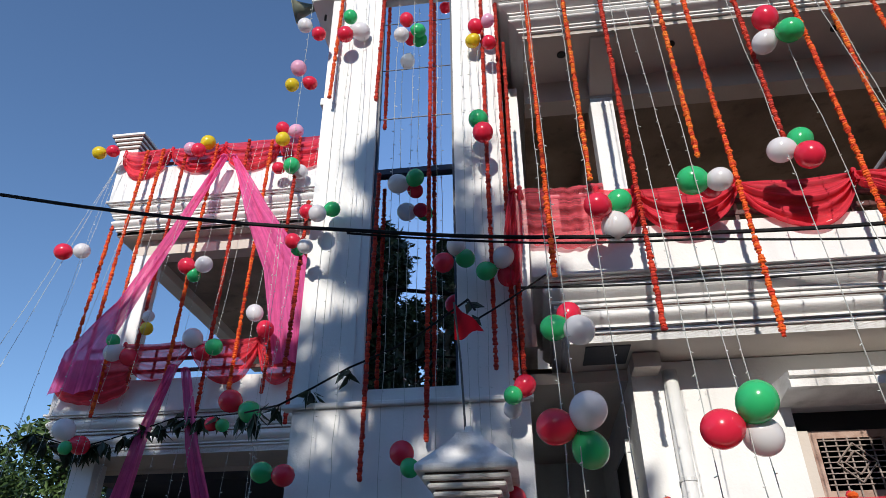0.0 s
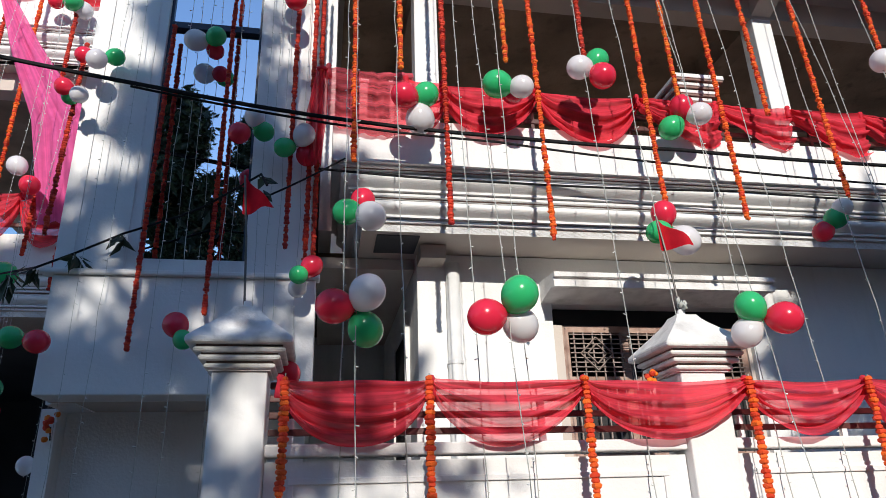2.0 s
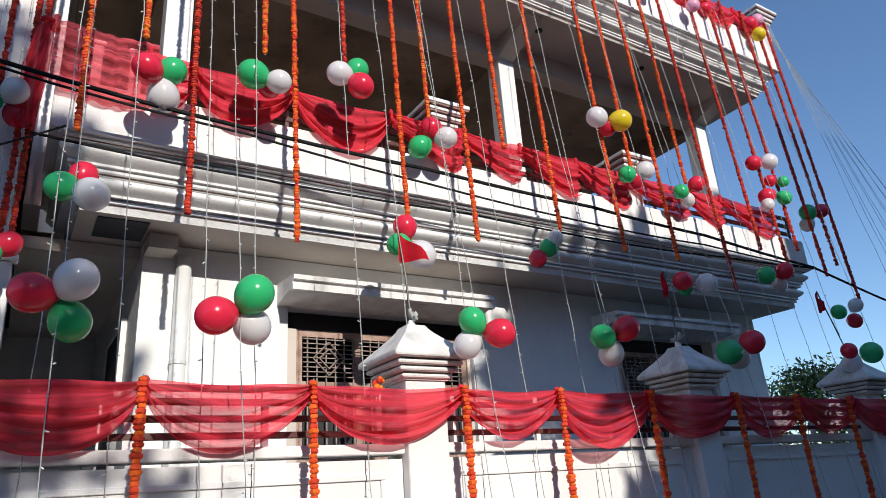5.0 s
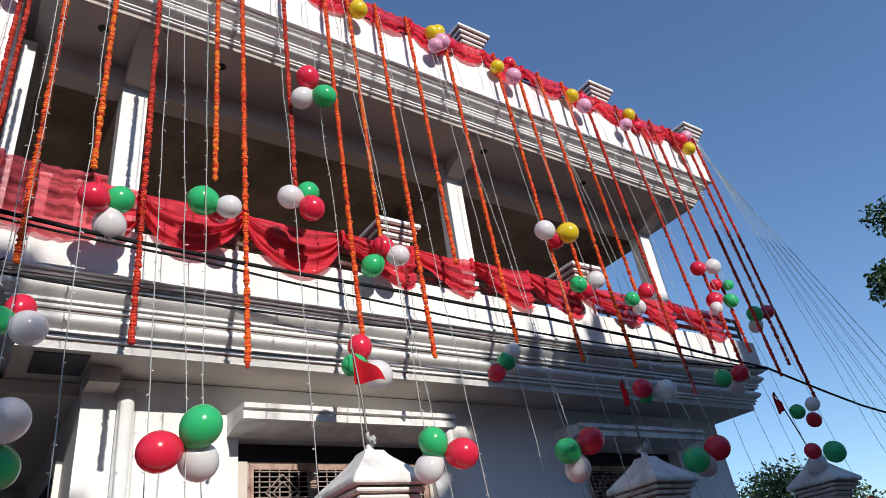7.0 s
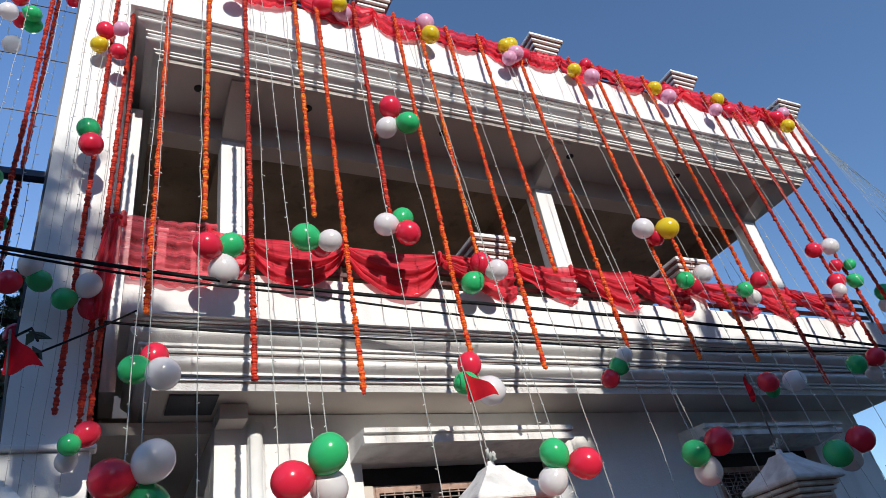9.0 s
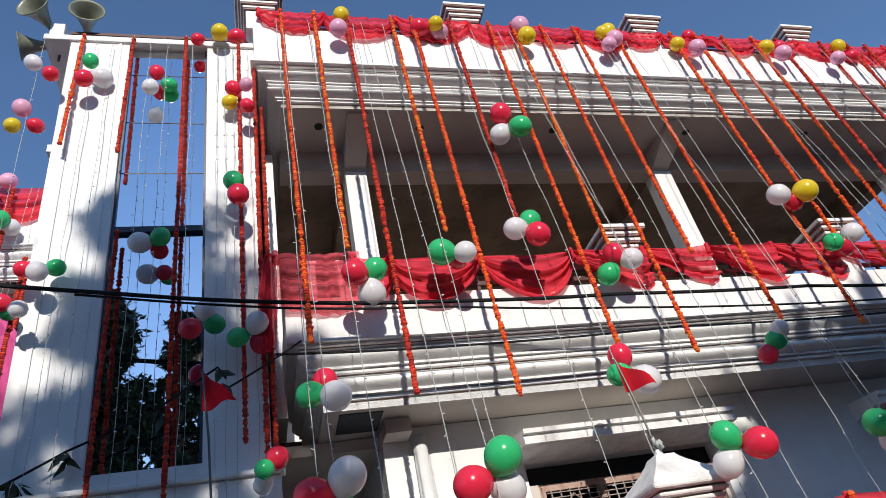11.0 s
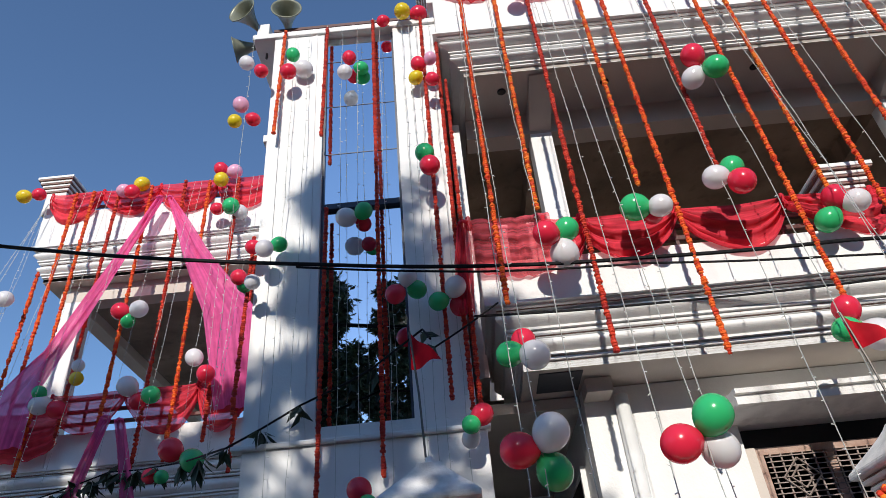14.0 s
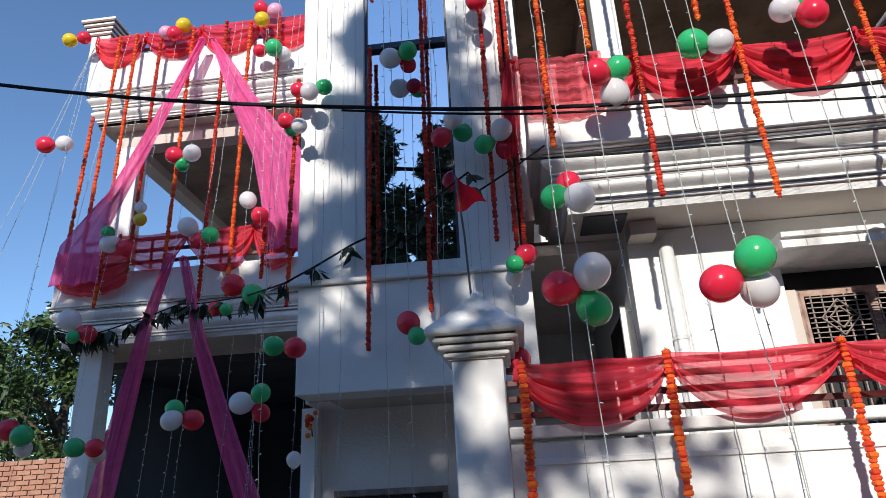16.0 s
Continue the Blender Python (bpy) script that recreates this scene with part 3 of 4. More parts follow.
for a, b in zip(PX, PX[1:] + (11.6,)):
    part("wall_panel", boxes((a + 0.165, b - 0.165, 4.30, 4.44, 0, 1.848)), WHITE, bw)
    part("coping", boxes((a + 0.163, b - 0.163, 4.255, 4.48, 1.875, 1.945), bevel=0.01), WHITE, bw)
    part("raised_border", boxes((a + 0.30, b - 0.30, 4.285, 4.302, 1.72, 1.755), (a + 0.30, a + 0.335, 4.285, 4.302, 0.4, 1.718), (b - 0.335, b - 0.30, 4.285, 4.302, 0.4, 1.718), bevel=0.004), WHITE, bw)
    rl = thing("wall_railing", "maroon and white rail on the boundary wall", "railing", "wall railings")
    for z in (2.02, 2.12, 2.22, 2.30):
        part("rail", boxes((a + 0.17, b - 0.17, 4.35, 4.39, z - 0.02, z + 0.02), bevel=0.005), OXIDE, rl)
    for i in range(4):
        x = a + 0.3 + (b - a - 0.6) * i / 3
        part("upright", boxes((x - 0.02, x + 0.02, 4.352, 4.388, 1.945, 2.3)), WHITE, rl)


def gate_pillar(x):
    """Square pillar, stepped neck, overhanging rim and a hollow-curved pyramid cap with a stub."""
    ob = thing("gate_pillar", "white plastered pillar with a stepped pyramid cap", "pillar", "boundary pillars", at=(x, 4.37, 0))
    part("shaft", boxes((-0.16, 0.16, -0.16, 0.16, 0, 2.36), bevel=0.012), WHITE, ob)
    bm = bmesh.new()
    block(bm, -0.175, 0.175, -0.175, 0.175, 2.361, 2.52)
    for w, z0, z1 in ((0.205, 2.372, 2.402), (0.235, 2.415, 2.447), (0.262, 2.458, 2.49), (0.305, 2.502, 2.547)):
        block(bm, -w, w, -w, w, z0, z1, bevel=0.015)
    part("neck", bm, WORN, ob, "stepped white neck and rim")
    # brown fillers colour in the shade of the neck's gaps
    for w, z in ((0.19, 2.404), (0.219, 2.449), (0.246, 2.492)):
        part("groove", boxes((-w, w, -w, w, z, z + 0.009)), JOINT, ob, "groove between the courses, browned for its shade")
    bm = bmesh.new()
    rows = []
    for i in range(8):
        s = i / 7
        w = 0.225 * (1 - s) ** 1.3 + 0.072
        z = 2.545 + 0.235 * s ** 0.9
        rows.append([bm.verts.new((a * w, b * w, z)) for a, b in ((-1, -1), (1, -1), (1, 1), (-1, 1))])
    for a, b in zip(rows, rows[1:]):
        for k in range(4):
            bm.faces.new((a[k], a[(k + 1) % 4], b[(k + 1) % 4], b[k]))
    bm.faces.new(rows[-1])
    part("cap", bm, WORN, ob, "hollow-curved pyramid cap")
    part("stub", tube([(0, 0, 2.77), (0, 0, 2.83)], [0.035, 0.025], 8), WHITE, ob)
    return ob


for x in PX + (11.6,):
    gate_pillar(x)


# ---- flags ----
def flag(x, lean, zt, size, turn):
    ob = thing("flag", "small red triangular flag on a thin pole", "flag", "flags on the pillars")
    base, top = Vector((x, 4.37, 2.80)), Vector((x + lean, 4.37, zt))
    part("pole", tube([base, (base + top) / 2 + Vector((0.01, 0, 0)), top], 0.008, 6), STEEL, ob)
    n = 8
    rows = []
    for i in range(n + 1):
        u = i / n
        h = 0.30 * size * (1 - u)
        dx = u * 0.30 * size
        rows.append([((top.x + turn * dx * 0.75, top.y - dx * 0.5 + 0.04 * math.sin(u * 7), top.z - 0.30 * size * 0.5 * u + s * h - 0.15 * size * u - h)) for s in (0, 0.33, 0.66, 1)])
    part("cloth", sheet(rows), FLAG, ob, "red cloth", smooth=True)


flag(-0.32, -0.06, 3.72, 0.95, 1)
flag(2.66, -0.08, 3.55, 0.9, 1)
flag(5.58, -0.02, 3.55, 0.9, -1)
flag(8.60, -0.35, 3.6, 0.9, -1)


# ---- cloth ----
def swag(x0, x1, y, zt, drop, material=None, label="sheer red cloth swag draped on the railing", group="red swags", seed=0, lift=0.14, pleat=0.0, cascade=False):
    """A hung length of cloth: folds run as arcs from one gathered end to the other; pleat adds upright folds."""
    rng = random.Random(seed)
    ob = thing("cloth_swag", label, "cloth", group)
    nu, nv = 44, 26
    ph = [rng.uniform(0, 6.28) for _ in range(5)]
    skew = rng.uniform(-0.35, 0.35)
    grid = []
    for i in range(nu + 1):
        u = i / nu
        s = 4 * u * (1 - u)
        s = max(0.0, s * (1 + skew * (2 * u - 1))) ** 0.62
        depth = drop * (lift + (1 - lift) * s)
        if cascade:
            # gathered at one end, falling to a free hem at the other
            depth = drop * (0.22 + 0.78 * min(1.0, u * 1.12) ** 0.75) * (1 - 0.12 * max(0.0, u - 0.85) / 0.15)
        row = []
        for j in range(nv + 1):
            v = j / nv
            arc = 0.034 * math.sin(v * 23 + ph[0] + 1.5 * u) + 0.026 * math.sin(v * 37 + ph[1] - 2 * u) + 0.012 * math.sin(v * 61 + ph[4])
            up = 0.028 * math.sin(u * 34 + ph[2] + v * 2.0) + 0.016 * math.sin(u * 57 + ph[3])
            fold = arc * (1 - pleat) * (0.35 + 0.65 * v) + up * (pleat + 0.12 * v)
            z = zt - depth * v - 0.015 * s + 0.006 * math.sin(u * 9 + ph[3]) + pleat * 0.018 * v * math.sin(u * 34 + ph[2])
            row.append(((x0 + (x1 - x0) * u + 0.008 * math.sin(v * 9 + ph[3]), y + fold - 0.03 * math.sin(math.pi * min(1, v * 1.2)), z)))
        grid.append(row)
    part("cloth", finish("cloth", sheet(grid, seed * 0.37), material or RED_CLOTH, True), None, ob)
    kn = lathe([(0.0, 0.035), (0.016, 0.03), (0.026, 0.012), (0.018, -0.004), (0.028, -0.05), (0.034, -0.10), (0.0, -0.10)], 9)
    part("gathered_end", kn, material or RED_CLOTH, ob, smooth=True).location = (x0, y - 0.01, zt - 0.01)
    return ob


def swags(xs, y, zt, drop, seed, label, lift=0.14, pleat=0.0, cascade=False, material=None):
    for i, (a, b) in enumerate(zip(xs, xs[1:])):
        swag(a, b, y + 0.01 * (i % 2), zt, drop * (0.88 + 0.24 * random.Random(seed + i).random()), seed=seed + i, label=label, lift=lift, pleat=pleat, cascade=cascade, material=material)


swags((-0.06, 0.83, 1.80, 2.92, 3.80, 4.80, 5.95, 7.0, 8.0, 9.1, 10.2), 4.165, 2.31, 0.385, 11, "sheer red cloth swag on the boundary wall railing", lift=0.10, material=NET_CLOTH)
swags((1.12, 1.96, 2.89), 4.99, 5.0, 0.56, 31, "sheer red cloth swag on the balcony railing", lift=0.10)
swags((2.90, 3.68, 4.42, 5.21, 5.99, 7.02, 7.68, 8.75), 4.985, 5.0, 0.47, 35, "red cloth gathered at one end on the balcony railing", pleat=0.12, cascade=True)
swag(0.15, 0.86, 4.97, 5.07, 0.60, seed=71, lift=0.9, pleat=0.3, material=THIN_RED, label="wide thin red cloth over the balcony corner")
swag(0.80, 1.14, 4.96, 5.0, 0.48, seed=72, lift=0.4, label="bunched red cloth end on the balcony railing")
swags((0.12, 0.85, 1.7, 2.6, 3.3, 4.1, 4.7, 5.3, 6.0, 6.8, 7.5, 8.3, 9.1, 9.9), 4.99, 8.50, 0.38, 51, "sheer red cloth swag on the roof railing", lift=0.35, pleat=0.3)
swags((-6.1, -5.3, -4.4, -3.5, -2.6, -1.85), 8.17, 8.62, 0.55, 81, "sheer red cloth swag on the set-back roof railing", lift=0.3)
swags((-5.3, -4.35, -3.4, -2.7), 8.16, 5.22, 0.62, 91, "sheer red cloth swag on the set-back balcony", lift=0.12, material=NET_CLOTH)


def ribbon(points, widths, material, label, seed=0):
    """A long gathered length of cloth that hangs from point to point, its width along x."""
    rng = random.Random(seed)
    rows = []
    n = 36
    pts = [Vector(p) for p in points]
    for i in range(n + 1):
        t = i / n * (len(pts) - 1)
        k = min(int(t), len(pts) - 2)
        f = t - k
        p = pts[k].lerp(pts[k + 1], f)
        w = widths[k] + (widths[k + 1] - widths[k]) * f
        rows.append([((p.x + w * (j / 12 - 0.5), p.y + 0.035 * math.sin(j * 1.9 + seed + i * 0.05) + 0.02 * math.sin(j * 0.9 + i * 0.21), p.z + 0.02 * math.sin(j + i * 0.3))) for j in range(13)])
    ob = thing("cloth_drape", label, "cloth", "cloth drapes")
    part("cloth", sheet(rows, seed * 0.37), material, ob, smooth=True)
    part("tie", tube([pts[0] + Vector((-widths[0] * 0.4, -0.01, 0)), pts[0] + Vector((0, -0.035, 0.01)), pts[0] + Vector((widths[0] * 0.4, -0.01, 0))], 0.018, 8), material, ob, smooth=True)
    return ob


ribbon([(-4.30, 8.0, 8.22), (-4.75, 7.95, 7.0), (-5.3, 7.95, 5.75), (-5.72, 7.95, 5.05), (-5.78, 7.97, 4.5)], [0.12, 0.24, 0.28, 0.62, 0.72], PINK_CLOTH, "sheer pink cloth drape hung from the set-back roof", 1)
ribbon([(-4.14, 8.0, 8.20), (-3.65, 7.95, 7.2), (-3.02, 7.95, 6.1), (-2.78, 7.95, 4.75)], [0.10, 0.36, 0.72, 0.62], PINK_CLOTH, "sheer pink cloth drape tied toward the tower", 2)
ribbon([(-4.40, 7.9, 4.75), (-4.66, 7.9, 3.8), (-4.95, 7.9, 1.85), (-5.1, 7.9, 0.8)], [0.14, 0.16, 0.28, 0.32], PINK_CLOTH, "gathered pink cloth drape beside the porch", 3)
ribbon([(-4.22, 7.9, 4.7), (-3.97, 7.9, 3.75), (-3.4, 7.9, 2.2), (-2.9, 7.9, 1.0)], [0.12, 0.14, 0.26, 0.36], PINK_CLOTH, "gathered pink cloth drape across the porch", 4)
ribbon([(0.10, 4.93, 5.0), (0.07, 4.92, 4.6), (0.05, 4.92, 4.12)], [0.10, 0.16, 0.13], RED_CLOTH, "red cloth end hanging by the tower corner", 9)
swag(-6.12, -5.1, 8.1, 5.0, 0.62, seed=101, lift=0.75, pleat=0.2, label="sheer red cloth bunched on the balcony corner")


# ---- marigold garlands ----
def garland(x, y, z1, z0, material, dy=0.0, dx=0.0, seed=0, size=0.030, label="long hanging string of orange marigolds", group="marigold garlands"):
    """Threaded flower heads, each a ruffled flattened ball."""
    rng = random.Random(seed * 7 + 3)
    verts, faces = [], []
    n = int((z1 - z0) / (size * 0.98))
    for i in range(n):
        u = i / max(1, n - 1)
        c = (x + dx * u + rng.uniform(-1, 1) * size * 0.14, y + dy * u + rng.uniform(-1, 1) * size * 0.14, z1 - (z1 - z0) * u)
        r = size * rng.uniform(0.78, 1.14)
        if rng.random() < 0.06:
            r *= 0.6
        b = len(verts)
        a0 = rng.random() * 6
        for h, k in ((0.75, 0.55), (0.3, 1.0), (-0.3, 1.0), (-0.75, 0.55)):
            for s in range(8):
                rr = r * k * (1.08 if s % 2 else 0.9) * rng.uniform(0.93, 1.07)
                a = a0 + s * math.tau / 8
                verts.append((c[0] + rr * math.cos(a), c[1] + rr * math.sin(a), c[2] + h * r * 0.85 + rng.uniform(-1, 1) * r * 0.12))
        for q in range(3):
            for s in range(8):
                faces.append((b + q * 8 + s, b + (q + 1) * 8 + s, b + (q + 1) * 8 + (s + 1) % 8, b + q * 8 + (s + 1) % 8))
        faces.append(tuple(b + s for s in range(8)))
        faces.append(tuple(b + 24 + s for s in reversed(range(8))))
    me = bpy.data.meshes.new("flower_chain")
    me.from_pydata(verts, [], faces)
    me.materials.append(material)
    ob = thing("garland", label, "garland", group)
    part("flower_chain", me, None, ob)["kind"] = "stuff"
    part("thread", tube([(x, y, z1 + 0.03), (x + dx / 2, y + dy / 2, (z0 + z1) / 2), (x + dx, y + dy, z0 - 0.02)], 0.004, 4), WIRE, ob)
    return ob


ROOF_G = ((0.36, 4.05, 0), (0.73, 4.95, 2), (1.09, 3.55, 1), (1.63, 5.1, 2), (1.88, 3.45, 0), (2.34, 5.2, 1), (2.85, 3.55, 0), (3.16, 4.75, 2), (3.55, 3.70, 0), (4.0, 4.75, 0), (4.56, 3.95, 0), (5.42, 3.85, 0), (5.8, 4.9, 0), (6.23, 3.85, 0), (6.71, 4.9, 0), (7.13, 3.6, 1), (7.86, 4.2, 1), (8.35, 3.9, 1), (8.68, 4.3, 1), (9.2, 4.0, 1), (9.55, 4.2, 1), (9.82, 3.7, 1))
KINDS = (FLOWER, FLOWER_RED, FLOWER_MIX)
for i, (x, zb, k) in enumerate(ROOF_G):
    garland(x, 4.93, 8.44, zb, KINDS[k], dy=-0.27 * (8.4 - zb) / 4.8, seed=i, size=0.0235)
for i, (x, zt, zb, k) in enumerate(((-1.65, 7.95, 6.4, 0), (-1.17, 7.95, 6.3, 1), (-0.65, 8.0, 2.92, 1), (-1.14, 5.45, 2.66, 1), (-0.11, 8.0, 3.45, 1), (0.04, 7.6, 3.3, 1), (0.10, 7.0, 3.4, 1), (-1.80, 5.2, 3.5, 1))):
    garland(x, 5.105, zt + (0.10 if zt > 7.9 else 0), zb, KINDS[k], dy=-0.09, seed=40 + i, dx=-0.02, size=0.0205, label="long hanging string of red-orange marigolds on the tower")
for i, (x, zt, zb) in enumerate(((-5.38, 8.5, 4.19), (-4.98, 8.48, 4.6), (-4.48, 8.52, 4.25), (-3.96, 8.54, 4.16), (-3.58, 8.5, 4.2), (-3.13, 8.5, 4.4), (-5.9, 7.1, 4.6), (-2.78, 7.0, 4.0), (-5.65, 8.5, 4.9))):
    garland(x, 8.05, zt, zb, KINDS[i % 2], seed=60 + i, size=0.028, dx=-0.1, label="long hanging string of orange marigolds on the set-back wing")
for i, x in enumerate((-0.03, 0.81, 1.79, 2.91, 3.79, 4.78, 5.93, 6.85, 7.8, 8.9)):
    garland(x, 4.10, 2.30, 0.75, FLOWER, seed=80 + i, size=0.0285, label="short string of orange marigolds on the boundary wall")


# ---- light strings ----
def light_string(a, b, seed, sag=0.03, r=0.0034):
    ob = thing("light_string", "thin white wire of tiny unlit bulbs", "light string", "light strings")
    rng = random.Random(seed)
    a, b = Vector(a), Vector(b)
    pts = []
    for i in range(25):
        u = i / 24
        p = a.lerp(b, u)
        pts.append(p + Vector((rng.uniform(-1, 1) * 0.008, -sag * math.sin(math.pi * u) + rng.uniform(-1, 1) * 0.008, 0)))
    part("wire", tube(pts, r, 4), WIRE, ob)
    bm = bmesh.new()
    n = int((a - b).length / 0.16)
    for i in range(n):
        p = a.lerp(b, (i + 0.5) / n) + Vector((0, -sag * math.sin(math.pi * (i + 0.5) / n), 0))
        s = 1 if rng.random() < 0.5 else -1
        tube([p, p + Vector((s * rng.uniform(0.010, 0.022), 0, rng.uniform(-0.014, 0.010)))], 0.0038, 4, bm)
    part("bulb_chain", bm, LED, ob)["kind"] = "stuff"


rng = random.Random(5)
x = 0.30
i = 0
while x < 9.8:
    light_string((x, 4.94, 8.3), (x + rng.uniform(-0.12, 0.06), 4.17, 1.1), i, sag=rng.uniform(0.0, 0.05))
    x += rng.choice((0.36, 0.5, 0.62, 0.72))
    i += 1
for k in range(11):
    light_string((10.05 - 0.05 * k, 5.0, 8.7), (10.6 + 0.42 * k, 4.2, 1.0 + 0.3 * (k % 2)), 100 + k)
for k, x in enumerate((-1.52, -1.36, -1.0, -0.58, -0.33, -0.25, -0.17, -0.02)):
    light_string((x, 5.08, 7.95), (x - 0.02, 5.0 if x < -0.4 else 4.98, 1.6), 130 + k, sag=0, r=0.0024)
for k, x in enumerate((-6.0, -5.5, -5.1, -4.7, -4.2, -3.7, -3.3, -2.9, -2.5, -2.2)):
    light_string((x, 8.02, 8.5), (x - 0.05 - 0.1 * (k < 2), 7.4 - 0.2 * (k % 2), 1.4), 150 + k, r=0.0024)
light_string((-1.99, 5.05, 8.0), (-1.93, 4.9, 1.2), 178, r=0.0024)
for k, (x, y, z) in enumerate(((-2.3, 5.3, 0.0), (-3.12, 5.6, 0.0), (-5.0, 6.0, 0.0), (-4.3, 6.0, 0.0), (-2.02, 6.0, 0.0), (-2.7, 6.8, 0.0))):
    light_string((x * 1.22, 8.03, 8.5), (x, y, z), 180 + k, r=0.0022)
for k, (x, y) in enumerate((
    (0.36, 3.41),
    (1.27, 3.41),
    (2.94, 3.42),
    (4.34, 3.55),
    (6.13, 3.69),
)):
    light_string((x, 4.94, 8.3), (x, y, 0.0), 200 + k, sag=0.0, r=0.003)
light_string((-0.83, 5.1, 7.98), (-0.83, 4.87, 1.2), 220, sag=0.0, r=0.0024)
for k in range(2):
    light_string((-6.1, 8.1, 8.4), (-7.4 - 0.5 * k, 7.2, 0.0), 170 + k)


# ---- balloons ----
def balloon_mesh(material):
    prof = [(0.002, 1.0)]
    for i in range(1, 15):
        a = math.pi * i / 15
        taper = 1.0 if math.cos(a) > 0 else 1.0 - 0.13 * math.cos(a) ** 2
        prof.append((math.sin(a) * taper * 0.97, math.cos(a) * (1.03 if math.cos(a) > 0 else 1.18)))
    prof.append((0.03, -1.19))
    return finish("balloon", lathe(prof, 24), material, True)


def knot_mesh(material):
    return finish("knot", lathe([(0.03, -1.17), (0.045, -1.21), (0.03, -1.24), (0.10, -1.30), (0.02, -1.29)], 10), material, True)


BALLOON = {k: balloon_mesh(m) for k, m in RUBBER.items()}
KNOT = {k: knot_mesh(m) for k, m in RUBBER.items()}


def bunch(*balloons):
    """Balloons tied together by their necks; each row is colour, x, y, z, radius."""
    c = Vector((0, 0, 0))
    for b in balloons:
        c += Vector(b[1:4]) / len(balloons)
    names = [b[0] for b in balloons]
    words = " and ".join([", ".join(dict.fromkeys(names[:-1])), names[-1]] if len(set(names)) > 1 and names[-1] not in names[:-1] else [", ".join(dict.fromkeys(names))])
    ob = thing("balloon_bunch", "bunch of shiny " + words + " party balloons tied together", "balloons", "balloon bunches", at=c)
    for colour, x, y, z, r in balloons:
        p = Vector((x, y, z)) - c
        d = -p if p.length > 0.02 else Vector((0, 0, -1))
        o = part("balloon", BALLOON[colour], None, ob, "shiny " + colour + " balloon")
        o.matrix_basis = Matrix.Translation(p) @ (-d).to_track_quat("Z", "Y").to_matrix().to_4x4() @ Matrix.Diagonal((r * 0.98, r * 0.98, r * 0.96, 1))
        part("knot", KNOT[colour], None, o)


bunch(("yellow", -6.45, 8.00, 8.51, 0.113), ("red", -6.17, 7.94, 8.47, 0.103))
bunch(("pink", -4.89, 8.00, 8.43, 0.111), ("red", -4.72, 7.94, 8.34, 0.118), ("yellow", -4.66, 8.07, 8.59, 0.121))
bunch(("red", -3.42, 8.00, 8.68, 0.111), ("yellow", -3.37, 7.94, 8.41, 0.117), ("pink", -3.22, 8.07, 8.66, 0.120))
bunch(("red", -3.40, 8.00, 7.90, 0.099), ("green", -3.17, 7.94, 7.88, 0.131), ("white", -3.08, 8.07, 7.85, 0.124))
bunch(("red", -1.75, 4.95, 4.99, 0.070), ("white", -1.63, 4.89, 4.92, 0.083), ("green", -1.54, 5.02, 5.04, 0.075))
bunch(("red", -1.85, 4.95, 4.69, 0.073), ("white", -1.71, 4.89, 4.59, 0.070), ("green", -1.82, 5.02, 4.65, 0.070))
bunch(("red", -6.38, 7.80, 6.56, 0.127), ("white", -6.04, 7.74, 6.51, 0.118))
bunch(("red", -4.44, 7.80, 6.18, 0.123), ("white", -4.16, 7.74, 6.15, 0.122), ("green", -4.35, 7.87, 6.06, 0.100))
bunch(("white", -3.36, 7.80, 5.40, 0.118), ("red", -3.16, 7.74, 5.13, 0.116))
bunch(("white", -4.90, 7.90, 5.49, 0.084), ("yellow", -4.85, 7.84, 5.28, 0.090))
bunch(("white", -5.15, 7.70, 4.91, 0.124), ("green", -5.15, 7.64, 5.05, 0.088), ("red", -4.96, 7.77, 4.86, 0.117))
bunch(("white", -4.10, 7.70, 5.05, 0.131), ("green", -3.76, 7.64, 4.88, 0.114), ("red", -3.98, 7.77, 4.86, 0.101))
bunch(("white", -5.47, 7.60, 3.90, 0.139), ("green", -5.35, 7.54, 3.66, 0.082), ("red", -5.26, 7.67, 3.72, 0.118))
bunch(("red", -3.05, 6.80, 3.89, 0.129), ("green", -2.79, 6.74, 3.74, 0.121))
bunch(("red", -3.51, 7.40, 3.83, 0.086), ("green", -3.35, 7.34, 3.79, 0.079))
bunch(("green", -1.86, 4.90, 2.71, 0.081), ("red", -1.67, 4.84, 2.67, 0.083))
bunch(("white", -2.34, 5.50, 2.40, 0.098), ("green", -2.15, 5.44, 2.46, 0.083), ("red", -2.19, 5.57, 2.32, 0.079))
bunch(("green", -3.17, 6.00, 2.47, 0.087), ("white", -3.16, 5.94, 2.36, 0.096), ("red", -3.02, 6.07, 2.37, 0.098))
bunch(("red", -5.16, 6.50, 2.45, 0.113), ("green", -4.96, 6.44, 2.38, 0.111), ("white", -5.02, 6.57, 2.27, 0.090))
bunch(("green", -4.43, 6.50, 2.24, 0.100), ("red", -4.18, 6.44, 2.22, 0.093), ("white", -4.23, 6.57, 2.17, 0.089))
bunch(("white", -2.04, 6.00, 1.97, 0.070))
bunch(("white", -0.94, 5.00, 5.25, 0.095), ("green", -0.77, 4.94, 5.26, 0.084), ("red", -0.79, 5.07, 5.21, 0.075))
bunch(("white", -0.41, 4.90, 4.50, 0.084), ("red", -0.51, 4.84, 4.31, 0.087), ("green", -0.34, 4.97, 4.41, 0.084))
bunch(("green", -0.17, 4.90, 4.24, 0.082), ("white", -0.02, 4.84, 4.33, 0.091), ("red", 0.00, 4.97, 4.21, 0.083))
bunch(("red", -0.83, 4.90, 2.81, 0.092), ("green", -0.76, 4.84, 2.69, 0.070))
